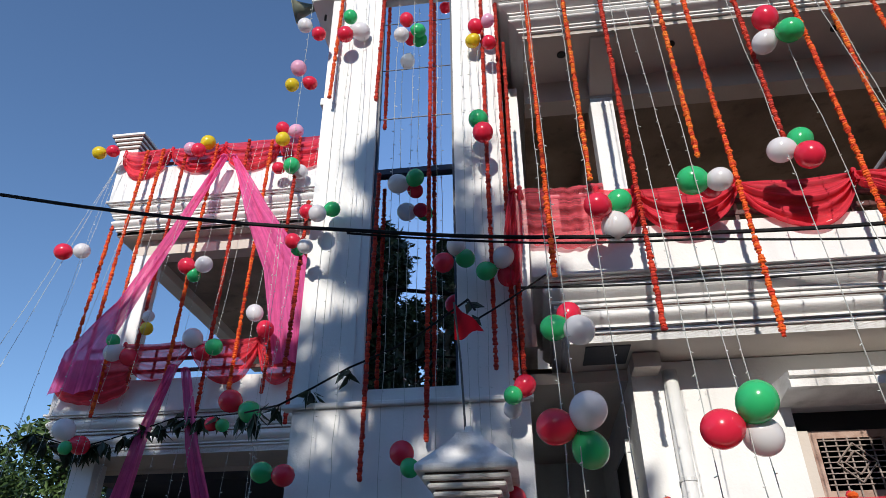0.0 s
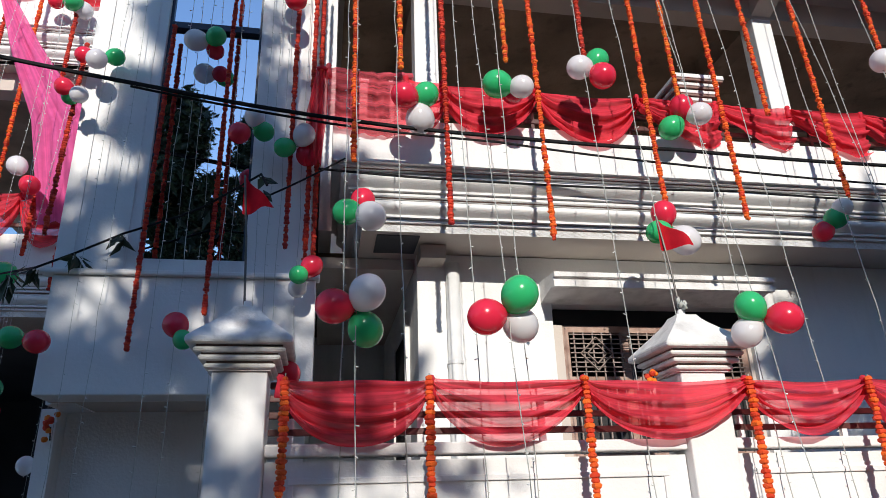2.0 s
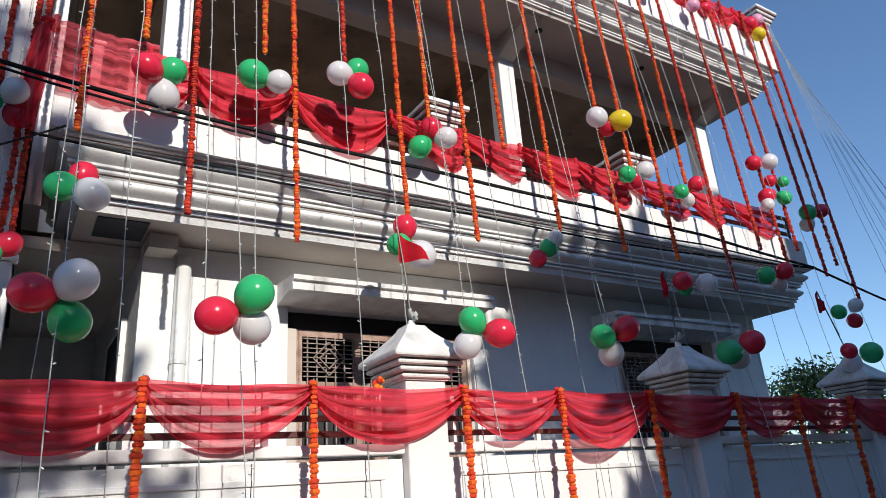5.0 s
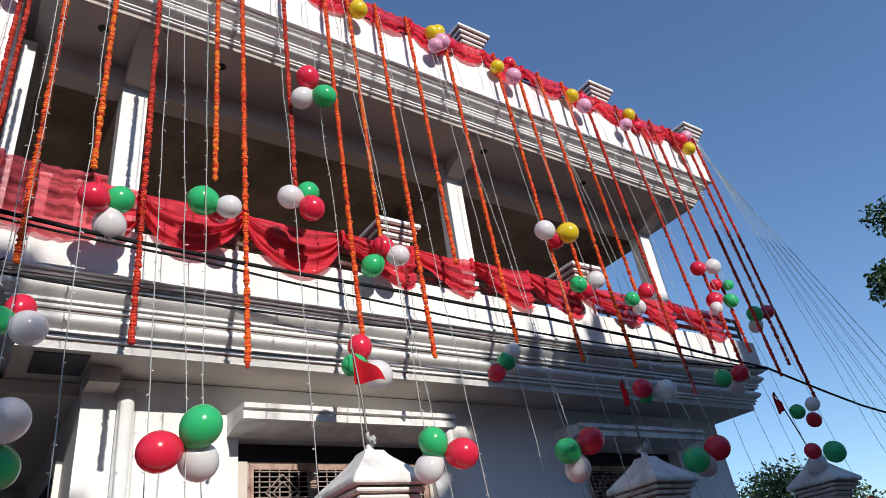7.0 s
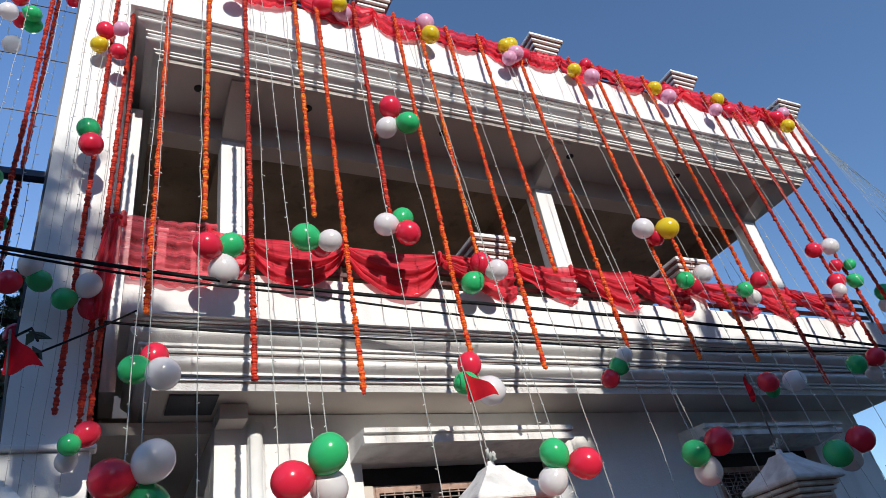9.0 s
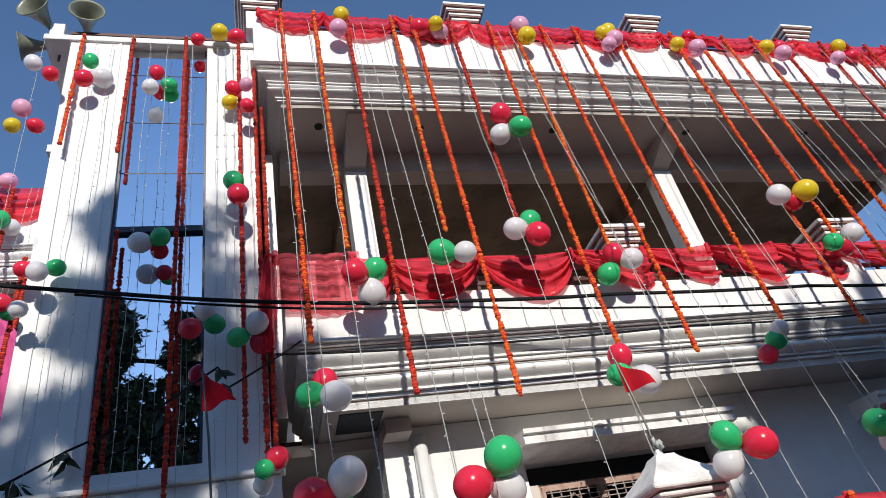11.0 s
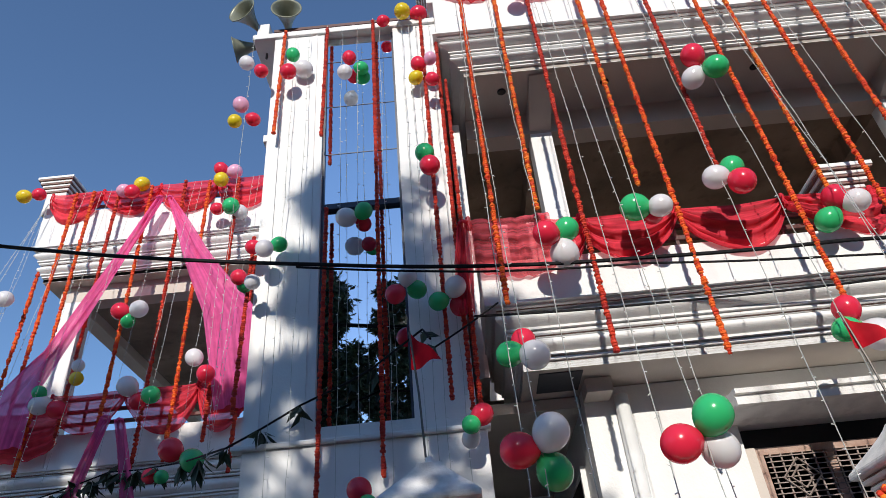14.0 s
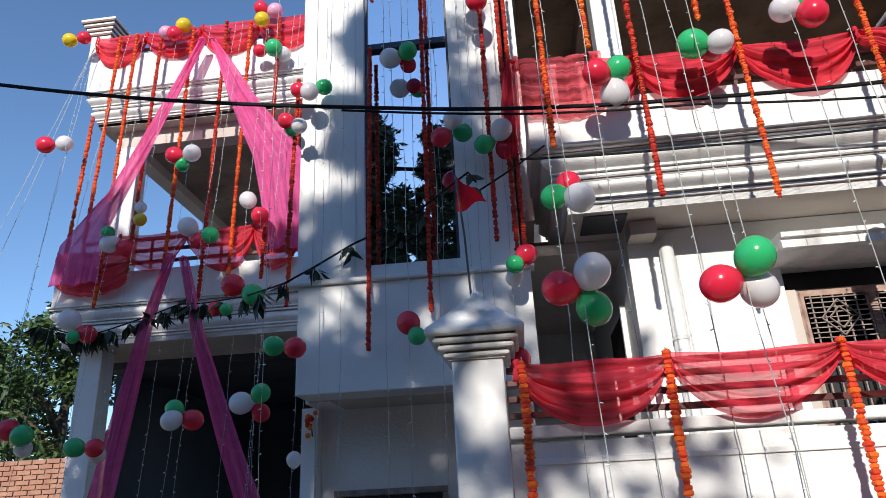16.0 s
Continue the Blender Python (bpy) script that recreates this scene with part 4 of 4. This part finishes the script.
bunch(("red", -0.04, 4.62, 2.42, 0.084))
bunch(("red", 0.08, 4.85, 3.25, 0.084), ("green", -0.01, 4.79, 3.16, 0.071), ("white", -0.02, 4.92, 3.10, 0.072))
bunch(("red", 0.23, 3.90, 2.68, 0.109), ("white", 0.42, 3.84, 2.75, 0.111), ("green", 0.42, 3.97, 2.56, 0.109))
bunch(("red", 0.43, 4.62, 3.69, 0.095), ("green", 0.31, 4.55, 3.56, 0.100), ("white", 0.48, 4.47, 3.50, 0.112))
bunch(("green", 0.92, 4.65, 4.65, 0.106), ("red", 0.74, 4.59, 4.59, 0.109), ("white", 0.88, 4.72, 4.46, 0.123))
bunch(("green", 1.51, 4.65, 4.80, 0.123), ("white", 1.70, 4.59, 4.75, 0.100), ("red", 1.66, 4.72, 4.77, 0.098))
bunch(("white", 2.22, 4.60, 4.99, 0.109), ("red", 2.39, 4.54, 4.88, 0.115), ("green", 2.42, 4.67, 5.13, 0.107))
bunch(("red", 1.13, 3.90, 2.63, 0.116), ("green", 1.33, 3.84, 2.76, 0.118), ("white", 1.36, 3.97, 2.60, 0.114))
bunch(("white", -2.02, 5.00, 7.46, 0.085), ("red", -1.83, 4.94, 7.24, 0.078))
bunch(("pink", -2.03, 5.00, 6.83, 0.087), ("yellow", -2.05, 4.94, 6.54, 0.073), ("red", -1.91, 5.07, 6.67, 0.075))
bunch(("green", -1.52, 5.00, 7.52, 0.080), ("red", -1.54, 4.94, 7.19, 0.089), ("white", -1.41, 5.07, 7.35, 0.104))
bunch(("red", -0.92, 5.10, 7.50, 0.081), ("white", -0.96, 5.04, 7.21, 0.085), ("green", -0.80, 5.17, 7.39, 0.081))
bunch(("red", -0.53, 5.05, 8.00, 0.071), ("yellow", -0.30, 4.99, 8.06, 0.097), ("red", -0.12, 5.12, 8.16, 0.099))
bunch(("red", -0.17, 4.95, 7.12, 0.084), ("pink", -0.04, 4.89, 7.12, 0.071), ("yellow", -0.21, 5.02, 6.99, 0.078), ("red", -0.04, 4.92, 6.84, 0.076))
bunch(("green", -0.18, 4.90, 5.84, 0.096), ("red", -0.14, 4.84, 5.63, 0.099))
bunch(("yellow", 1.04, 4.90, 8.37, 0.099), ("pink", 0.97, 4.84, 8.04, 0.109))
bunch(("red", 1.94, 4.90, 8.22, 0.112), ("yellow", 2.13, 4.84, 8.23, 0.092), ("pink", 2.20, 4.97, 8.24, 0.120))
bunch(("pink", 3.25, 4.90, 8.37, 0.121), ("yellow", 3.25, 4.84, 8.09, 0.118))
bunch(("yellow", 4.46, 4.90, 8.36, 0.109), ("pink", 4.45, 4.84, 8.13, 0.113))
bunch(("red", 2.44, 4.60, 6.46, 0.117), ("green", 2.58, 4.54, 6.22, 0.114), ("white", 2.40, 4.67, 6.23, 0.110))
bunch(("red", 3.19, 4.75, 4.78, 0.108), ("white", 3.31, 4.69, 4.68, 0.106), ("green", 3.10, 4.82, 4.60, 0.111))
bunch(("red", 2.76, 4.57, 3.67, 0.103), ("green", 2.68, 4.55, 3.50, 0.095), ("white", 2.84, 4.46, 3.40, 0.119))
bunch(("yellow", 4.37, 4.90, 8.31, 0.102), ("pink", 4.33, 4.84, 8.01, 0.100), ("red", 4.68, 4.97, 8.30, 0.105))
bunch(("yellow", 5.41, 4.90, 8.17, 0.100), ("pink", 5.62, 4.84, 8.04, 0.115), ("red", 5.74, 4.97, 8.46, 0.088))
bunch(("yellow", 6.82, 4.90, 8.21, 0.108), ("pink", 6.96, 4.84, 8.02, 0.116), ("red", 7.15, 4.97, 8.34, 0.094))
bunch(("yellow", 8.11, 4.90, 8.32, 0.107), ("pink", 7.85, 4.84, 7.98, 0.104), ("red", 8.35, 4.97, 8.20, 0.108))
bunch(("red", 9.34, 4.90, 8.23, 0.122), ("yellow", 9.41, 4.84, 8.02, 0.112), ("pink", 9.72, 4.97, 8.49, 0.107))
bunch(("white", 5.23, 4.60, 5.34, 0.119), ("yellow", 5.53, 4.54, 5.34, 0.127), ("red", 5.45, 4.67, 5.29, 0.096))
bunch(("green", 5.73, 4.75, 4.82, 0.102), ("white", 5.97, 4.69, 4.89, 0.110), ("red", 5.91, 4.82, 4.80, 0.110))
bunch(("green", 6.61, 4.75, 4.77, 0.094), ("red", 6.85, 4.69, 4.89, 0.102), ("white", 6.80, 4.82, 4.72, 0.089))
bunch(("red", 8.16, 4.70, 5.45, 0.107), ("white", 8.43, 4.64, 5.50, 0.116))
bunch(("red", 8.44, 4.70, 5.25, 0.077), ("green", 8.65, 4.64, 5.25, 0.077), ("red", 8.40, 4.77, 5.04, 0.114), ("green", 8.63, 4.67, 5.02, 0.099), ("white", 8.34, 4.75, 4.90, 0.090))
bunch(("green", 9.36, 4.80, 4.98, 0.120), ("red", 9.60, 4.74, 5.02, 0.105), ("white", 9.40, 4.87, 4.83, 0.104))
bunch(("green", 4.31, 4.60, 3.71, 0.094), ("white", 4.34, 4.54, 3.78, 0.083), ("red", 4.22, 4.67, 3.61, 0.088))
bunch(("red", 6.00, 4.50, 3.53, 0.104), ("white", 6.31, 4.44, 3.52, 0.112), ("green", 6.11, 4.57, 3.47, 0.070))
bunch(("green", 7.51, 4.50, 3.76, 0.111), ("red", 7.81, 4.44, 3.83, 0.107), ("white", 7.86, 4.57, 3.70, 0.094))
bunch(("green", 8.88, 4.50, 3.43, 0.098), ("white", 9.21, 4.44, 3.53, 0.093), ("red", 9.35, 4.57, 3.37, 0.101))
bunch(("green", 8.77, 4.20, 2.85, 0.131), ("red", 8.17, 4.14, 2.83, 0.094), ("white", 8.40, 4.27, 2.71, 0.114))
bunch(("green", 2.88, 3.90, 2.73, 0.102), ("red", 3.07, 3.84, 2.64, 0.110), ("white", 2.87, 3.97, 2.57, 0.101))
bunch(("green", 4.22, 4.00, 2.72, 0.106), ("red", 4.44, 3.94, 2.79, 0.112), ("white", 4.36, 4.07, 2.60, 0.111))
bunch(("green", 5.96, 4.10, 2.70, 0.125), ("red", 6.26, 4.04, 2.80, 0.123), ("white", 6.18, 4.17, 2.67, 0.117))


# ---- loudspeakers ----
def horn(x, y, z, aim, r):
    ob = thing("loudspeaker", "grey-green metal horn loudspeaker", "loudspeaker", "horn loudspeakers", at=(x, y, z))
    prof = []
    for i in range(14):
        u = i / 13
        prof.append((0.03 + (r - 0.03) * u ** 2.2, u * 0.38))
    prof += [(r + 0.012, 0.385), (r + 0.012, 0.395), (r - 0.004, 0.392)]
    prof += [(0.02 + (r - 0.035) * (i / 13) ** 2.2, (i / 13) * 0.37 + 0.012) for i in range(13, -1, -1)]
    turn = Vector(aim).to_track_quat("Z", "Y").to_matrix().to_4x4()
    part("bell", lathe(prof, 28), HORN, ob, smooth=True).matrix_basis = turn
    part("driver", lathe([(0.0, -0.16), (0.055, -0.155), (0.06, -0.10), (0.06, -0.02), (0.035, 0.03)], 20), STEEL, ob, smooth=True).matrix_basis = turn
    part("inner_cone", lathe([(0.0, 0.20), (0.03, 0.18), (0.04, 0.13), (0.035, 0.07)], 16), STEEL, ob, smooth=True).matrix_basis = turn
    part("bracket", tube([(0, 0, 0), (0, 0, -0.25)], 0.015, 6), STEEL, ob)


horn(-2.0, 5.35, 8.36, (-0.38, -0.92, 0.02), 0.165)
horn(-1.70, 5.40, 8.34, (0.16, -0.97, 0.04), 0.165)
horn(-1.93, 5.35, 8.17, (-0.95, -0.1, -0.22), 0.14)


# ---- cables ----
def cable(points, r, label="thin black overhead service cable"):
    pts = []
    for a, b in zip(points, points[1:]):
        a, b = Vector(a), Vector(b)
        for i in range(6):
            u = i / 6
            pts.append(a.lerp(b, u) - Vector((0, 0, 0.012 * math.sin(math.pi * u))))
    pts.append(Vector(points[-1]))
    ob = thing("overhead_cable", label, "cable", "overhead cables")
    part("strand", tube(pts, r, 6), CABLE, ob)


cable([(-9.0, 4.7, 6.2), (-4.63, 4.7, 5.27), (-2.89, 4.7, 4.87), (-1.07, 4.7, 4.57), (0.2, 4.7, 4.41), (1.5, 4.7, 4.34), (3.08, 4.72, 4.33), (5.08, 4.72, 4.30), (6.82, 4.7, 4.23), (8.95, 4.7, 4.09), (11.2, 4.7, 3.70), (18, 4.5, 2.9)], 0.017, "thick black overhead cable bundle")
cable([(-1.3, 4.72, 4.585), (0.2, 4.72, 4.37), (1.5, 4.72, 4.30), (3.08, 4.74, 4.20), (5.08, 4.74, 4.12), (6.82, 4.72, 4.12), (8.95, 4.7, 4.07)], 0.010)
cable([(0.10, 4.80, 4.02), (1.6, 4.82, 3.99), (3.63, 4.82, 4.02), (5.6, 4.82, 4.0), (7.2, 4.78, 4.04), (8.95, 4.7, 4.08)], 0.010)
cable([(-0.35, 4.6, 3.62), (0.3, 4.8, 4.12)], 0.008, "thin black service wire to the flag pole")


# ---- leaves and trees ----
def leaf_cloud(name, centres, count, size, material, seed, parent=None, droop=0.3):
    """Many small folded leaves scattered in uneven clumps."""
    rng = random.Random(seed)
    verts, faces = [], []
    for _ in range(count):
        c, r = centres[rng.randrange(len(centres))]
        d = Vector((rng.gauss(0, 1), rng.gauss(0, 1), rng.gauss(0, 1))).normalized() * r * rng.random() ** 0.45
        p = Vector(c) + Vector((d.x, d.y, d.z * 0.8))
        ax = Vector((rng.gauss(0, 1), rng.gauss(0, 1), rng.gauss(0, 0.7) - droop)).normalized()
        sd = ax.cross(Vector((rng.gauss(0, 1), rng.gauss(0, 1), 1))).normalized()
        nm = ax.cross(sd)
        L = size * rng.uniform(0.6, 1.3)
        w = L * 0.2
        b = len(verts)
        for q in (p, p + ax * L * 0.45 + sd * w + nm * w * 0.3, p + ax * L, p + ax * L * 0.45 - sd * w + nm * w * 0.3):
            verts.append(tuple(q))
        faces += [(b, b + 1, b + 2), (b, b + 2, b + 3)]
    me = bpy.data.meshes.new(name)
    me.from_pydata(verts, [], faces)
    me.materials.append(material)
    return part(name, me, None, parent)


def tree(x, y, h, spread, z_low, seed, label, leaves=9000, size=0.26, material=None, clumps=26, flat=False):
    rng = random.Random(seed)
    ob = thing("tree", label, "tree", "trees round the house", at=(x, y, 0))
    bm = tube([(0, 0, 0), (0.1, 0, h * 0.25), (-0.05, 0.1, h * 0.5), (0.1, 0, h * 0.85)], [0.26, 0.2, 0.15, 0.04], 10)
    centres = []
    for i in range(clumps):
        a = rng.random() * 6.283
        z = z_low + (h - z_low) * rng.random() ** 0.8
        s = math.sin(math.pi * min(1, max(0.12, (z - z_low) / (h - z_low) * 0.85 + 0.12)))
        rr = spread * s * rng.uniform(0.25, 1.0)
        if flat:
            rr = spread * rng.random() ** 0.6
        c = Vector((rr * math.cos(a), rr * math.sin(a), z))
        centres.append((c, spread * rng.uniform(0.16, 0.32)))
        if i % 2 == 0:
            st = Vector((0, 0, max(h * 0.2, z - rr * 0.8)))
            tube([st, st.lerp(c, 0.5) + Vector((0, 0, 0.15)), c], [0.08, 0.05, 0.015], 6, bm)
    part("trunk", bm, BARK, ob, smooth=True)
    leaf_cloud("crown", centres, leaves, size, material or LEAF, seed + 1, ob)
    return ob


tree(-3.45, -6.5, 11.4, 1.05, 5.5, 3, "tall leafy dark green tree across the street", 16000, 0.20, LEAF_DARK, 54)
# next three: unseen crowns added to shape the dapples and the glass reflection
tree(-1.95, -6.6, 11.7, 0.8, 6.8, 4, "unseen slender tree added to fill the reflection in the glass", 13500, 0.17, LEAF_DARK, 52)
tree(-1.5, -7.2, 12.0, 1.75, 5.5, 6, "unseen thin-crowned tree added to dapple the tower", 3400, 0.25, LEAF_DARK, 40)
tree(-3.5, -11.0, 10.8, 2.4, 6.5, 5, "unseen dark tree added behind to fill the glass reflection", 5000, 0.30, LEAF_DARK, 50)
tree(5.35, -6.5, 9.0, 1.75, 0.6, 8, "broad dense tree across the street", 22000, 0.46, LEAF_DARK, 90, True)
tree(-5.35, -6.3, 12.3, 2.1, 7.0, 12, "leafy tree across the street by the lane", 17000, 0.32, LEAF_DARK, 90, True)
tree(-10.6, 15.0, 6.4, 2.6, 1.8, 21, "bushy green tree behind the brick wall", 12000, 0.20, LEAF, 40)
tree(-14.5, 17.0, 6.2, 3.0, 1.0, 22, "bushy green tree beyond the lane", 10000, 0.22, LEAF, 30)
tree(25.5, 14.5, 5.0, 3.6, 0.8, 23, "bushy green tree beyond the house corner", 9000, 0.20, LEAF, 44)

tree(24.7, 5.5, 13.2, 2.7, 5.5, 27, "tall leafy tree down the street", 9000, 0.26, LEAF, 34)

# ---- mango-leaf festoon ----
fest = [(-6.1, 7.9, 3.95), (-5.6, 7.9, 3.80), (-5.32, 7.9, 3.78), (-5.10, 7.9, 3.83), (-4.61, 7.9, 3.96), (-4.23, 7.9, 4.08), (-3.88, 7.9, 4.07), (-2.9, 6.8, 3.75), (-1.85, 5.05, 3.25), (-1.60, 5.05, 3.37), (-1.30, 5.05, 3.53), (-0.91, 5.03, 3.68), (-0.73, 5.0, 3.76), (-0.30, 4.62, 3.86), (-0.24, 4.47, 3.70)]
fo = thing("leaf_festoon", "string of dark drooping mango leaves across the front", "festoon")
part("cord", tube(fest, 0.009, 5), CABLE, fo)
for k, c in enumerate(fest[:-1]):
    near = c[1] < 6
    for q in range(1 if near else 2):
        d = Vector(c).lerp(Vector(fest[k + 1]), 0.45 * q)
        leaf_cloud("leaf_tuft", [(d - Vector((0, 0, 0.02)), 0.035)], (4 if c[0] > -1.2 else 9) if near else 11, 0.15 if near else 0.23, LEAF_DARK, 300 + k * 7 + q, fo, droop=1.5)
leaf_cloud("leaf_tuft", [(Vector((-0.25, 4.46, 3.64)), 0.03)], 9, 0.11, LEAF_DARK, 399, fo, droop=1.3)

# ---- brick wall by the lane ----
lane = thing("brick_wall", "bare red brick wall beside the lane", "wall", kind="structure")
part("mortar_core", boxes((-16.0, -6.9, 11.02, 11.22, 0, 2.6)), MORTAR, lane)
bm = bmesh.new()
block(bm, -0.115, 0.115, -0.012, 0.05, -0.034, 0.034, bevel=0.004)
brick_mesh = finish("brick", bm, BRICK)
for row in range(12):
    for k in range(14):
        o = part("brick", brick_mesh, None, lane)
        o.location = (-7.05 - 0.25 * k - (0.125 if row % 2 else 0), 11.0 + 0.004 * ((row * 7 + k * 3) % 3), 2.56 - 0.08 * row)

# ---- small things ----
for x, y, z, k in ((2.34, 4.28, 2.36, 0), (-1.80, 5.70, 2.22, 1)):
    posy = thing("flower_posy", "small posy of orange and red flowers", "flowers", at=(x, y, z))
    rngp = random.Random(9 + k)
    for i in range(7):
        r = rngp.uniform(0.018, 0.028)
        bm = bmesh.new()
        bmesh.ops.create_icosphere(bm, subdivisions=2, radius=r)
        for v in bm.verts:
            v.co *= rngp.uniform(0.85, 1.12)
        part("flower_head", bm, (FLOWER_MIX, FLOWER_RED)[i % 2], posy).location = (rngp.uniform(-0.035, 0.035), rngp.uniform(-0.02, 0.02), rngp.uniform(-0.05, 0.05) * (1 + k))
    part("stalk", tube([(0, 0, 0), (0.01, 0, -0.10)], 0.006, 5), LEAF_DARK, posy)
for x in (2.665, 5.58):
    bow = thing("ribbon_bow", "crumpled white ribbon tied round the flag pole", "ribbon", "ribbons", at=(x, 4.37, 2.85))
    rngp = random.Random(int(x * 10))
    for i in range(6):
        a = rngp.random() * 6.28
        d = Vector((math.cos(a) * 0.05, math.sin(a) * 0.05, rngp.uniform(-0.02, 0.045)))
        part("loop", tube([(0, 0, 0), d + Vector((0, 0, 0.02)), d * 1.2, d * 0.6 - Vector((0, 0, 0.015)), (0, 0, -0.005)], [0.006, 0.012, 0.014, 0.010, 0.006], 6), WIRE, bow, smooth=True)

# ---- porch things ----
CHAIR = mat("red_plastic", (0.30, 0.018, 0.02), (0.22, 0.014, 0.016), 0.45, 6, 80, 0.05)


def plastic_chair(x, y, turn):
    ob = thing("plastic_chair", "dark red plastic chair standing in the porch", "chair", "porch chairs", at=(x, y, 0))
    ob.rotation_euler[2] = radians(turn)
    part("seat", boxes((-0.21, 0.21, -0.21, 0.21, 0.41, 0.435), bevel=0.008), CHAIR, ob)
    part("backrest", boxes((-0.20, 0.20, 0.19, 0.215, 0.52, 0.86), bevel=0.01), CHAIR, ob)
    for a in (-0.19, 0.19):
        for c in (-0.19, 0.19):
            part("leg", tube([(a * 1.08, c * 1.08, 0), (a, c, 0.41)], 0.018, 6), CHAIR, ob)
        part("back_post", boxes((a - 0.018, a + 0.018, 0.19, 0.216, 0.436, 0.52)), CHAIR, ob)
        part("armrest", boxes((a - 0.02, a + 0.02, -0.19, 0.19, 0.62, 0.645), bevel=0.006), CHAIR, ob)
        part("arm_post", boxes((a - 0.015, a + 0.015, -0.18, -0.15, 0.436, 0.62)), CHAIR, ob)


for k in range(5):
    plastic_chair(-5.0 + 0.62 * k, 10.6 + 0.15 * (k % 2), 180 + 7 * (k % 3))
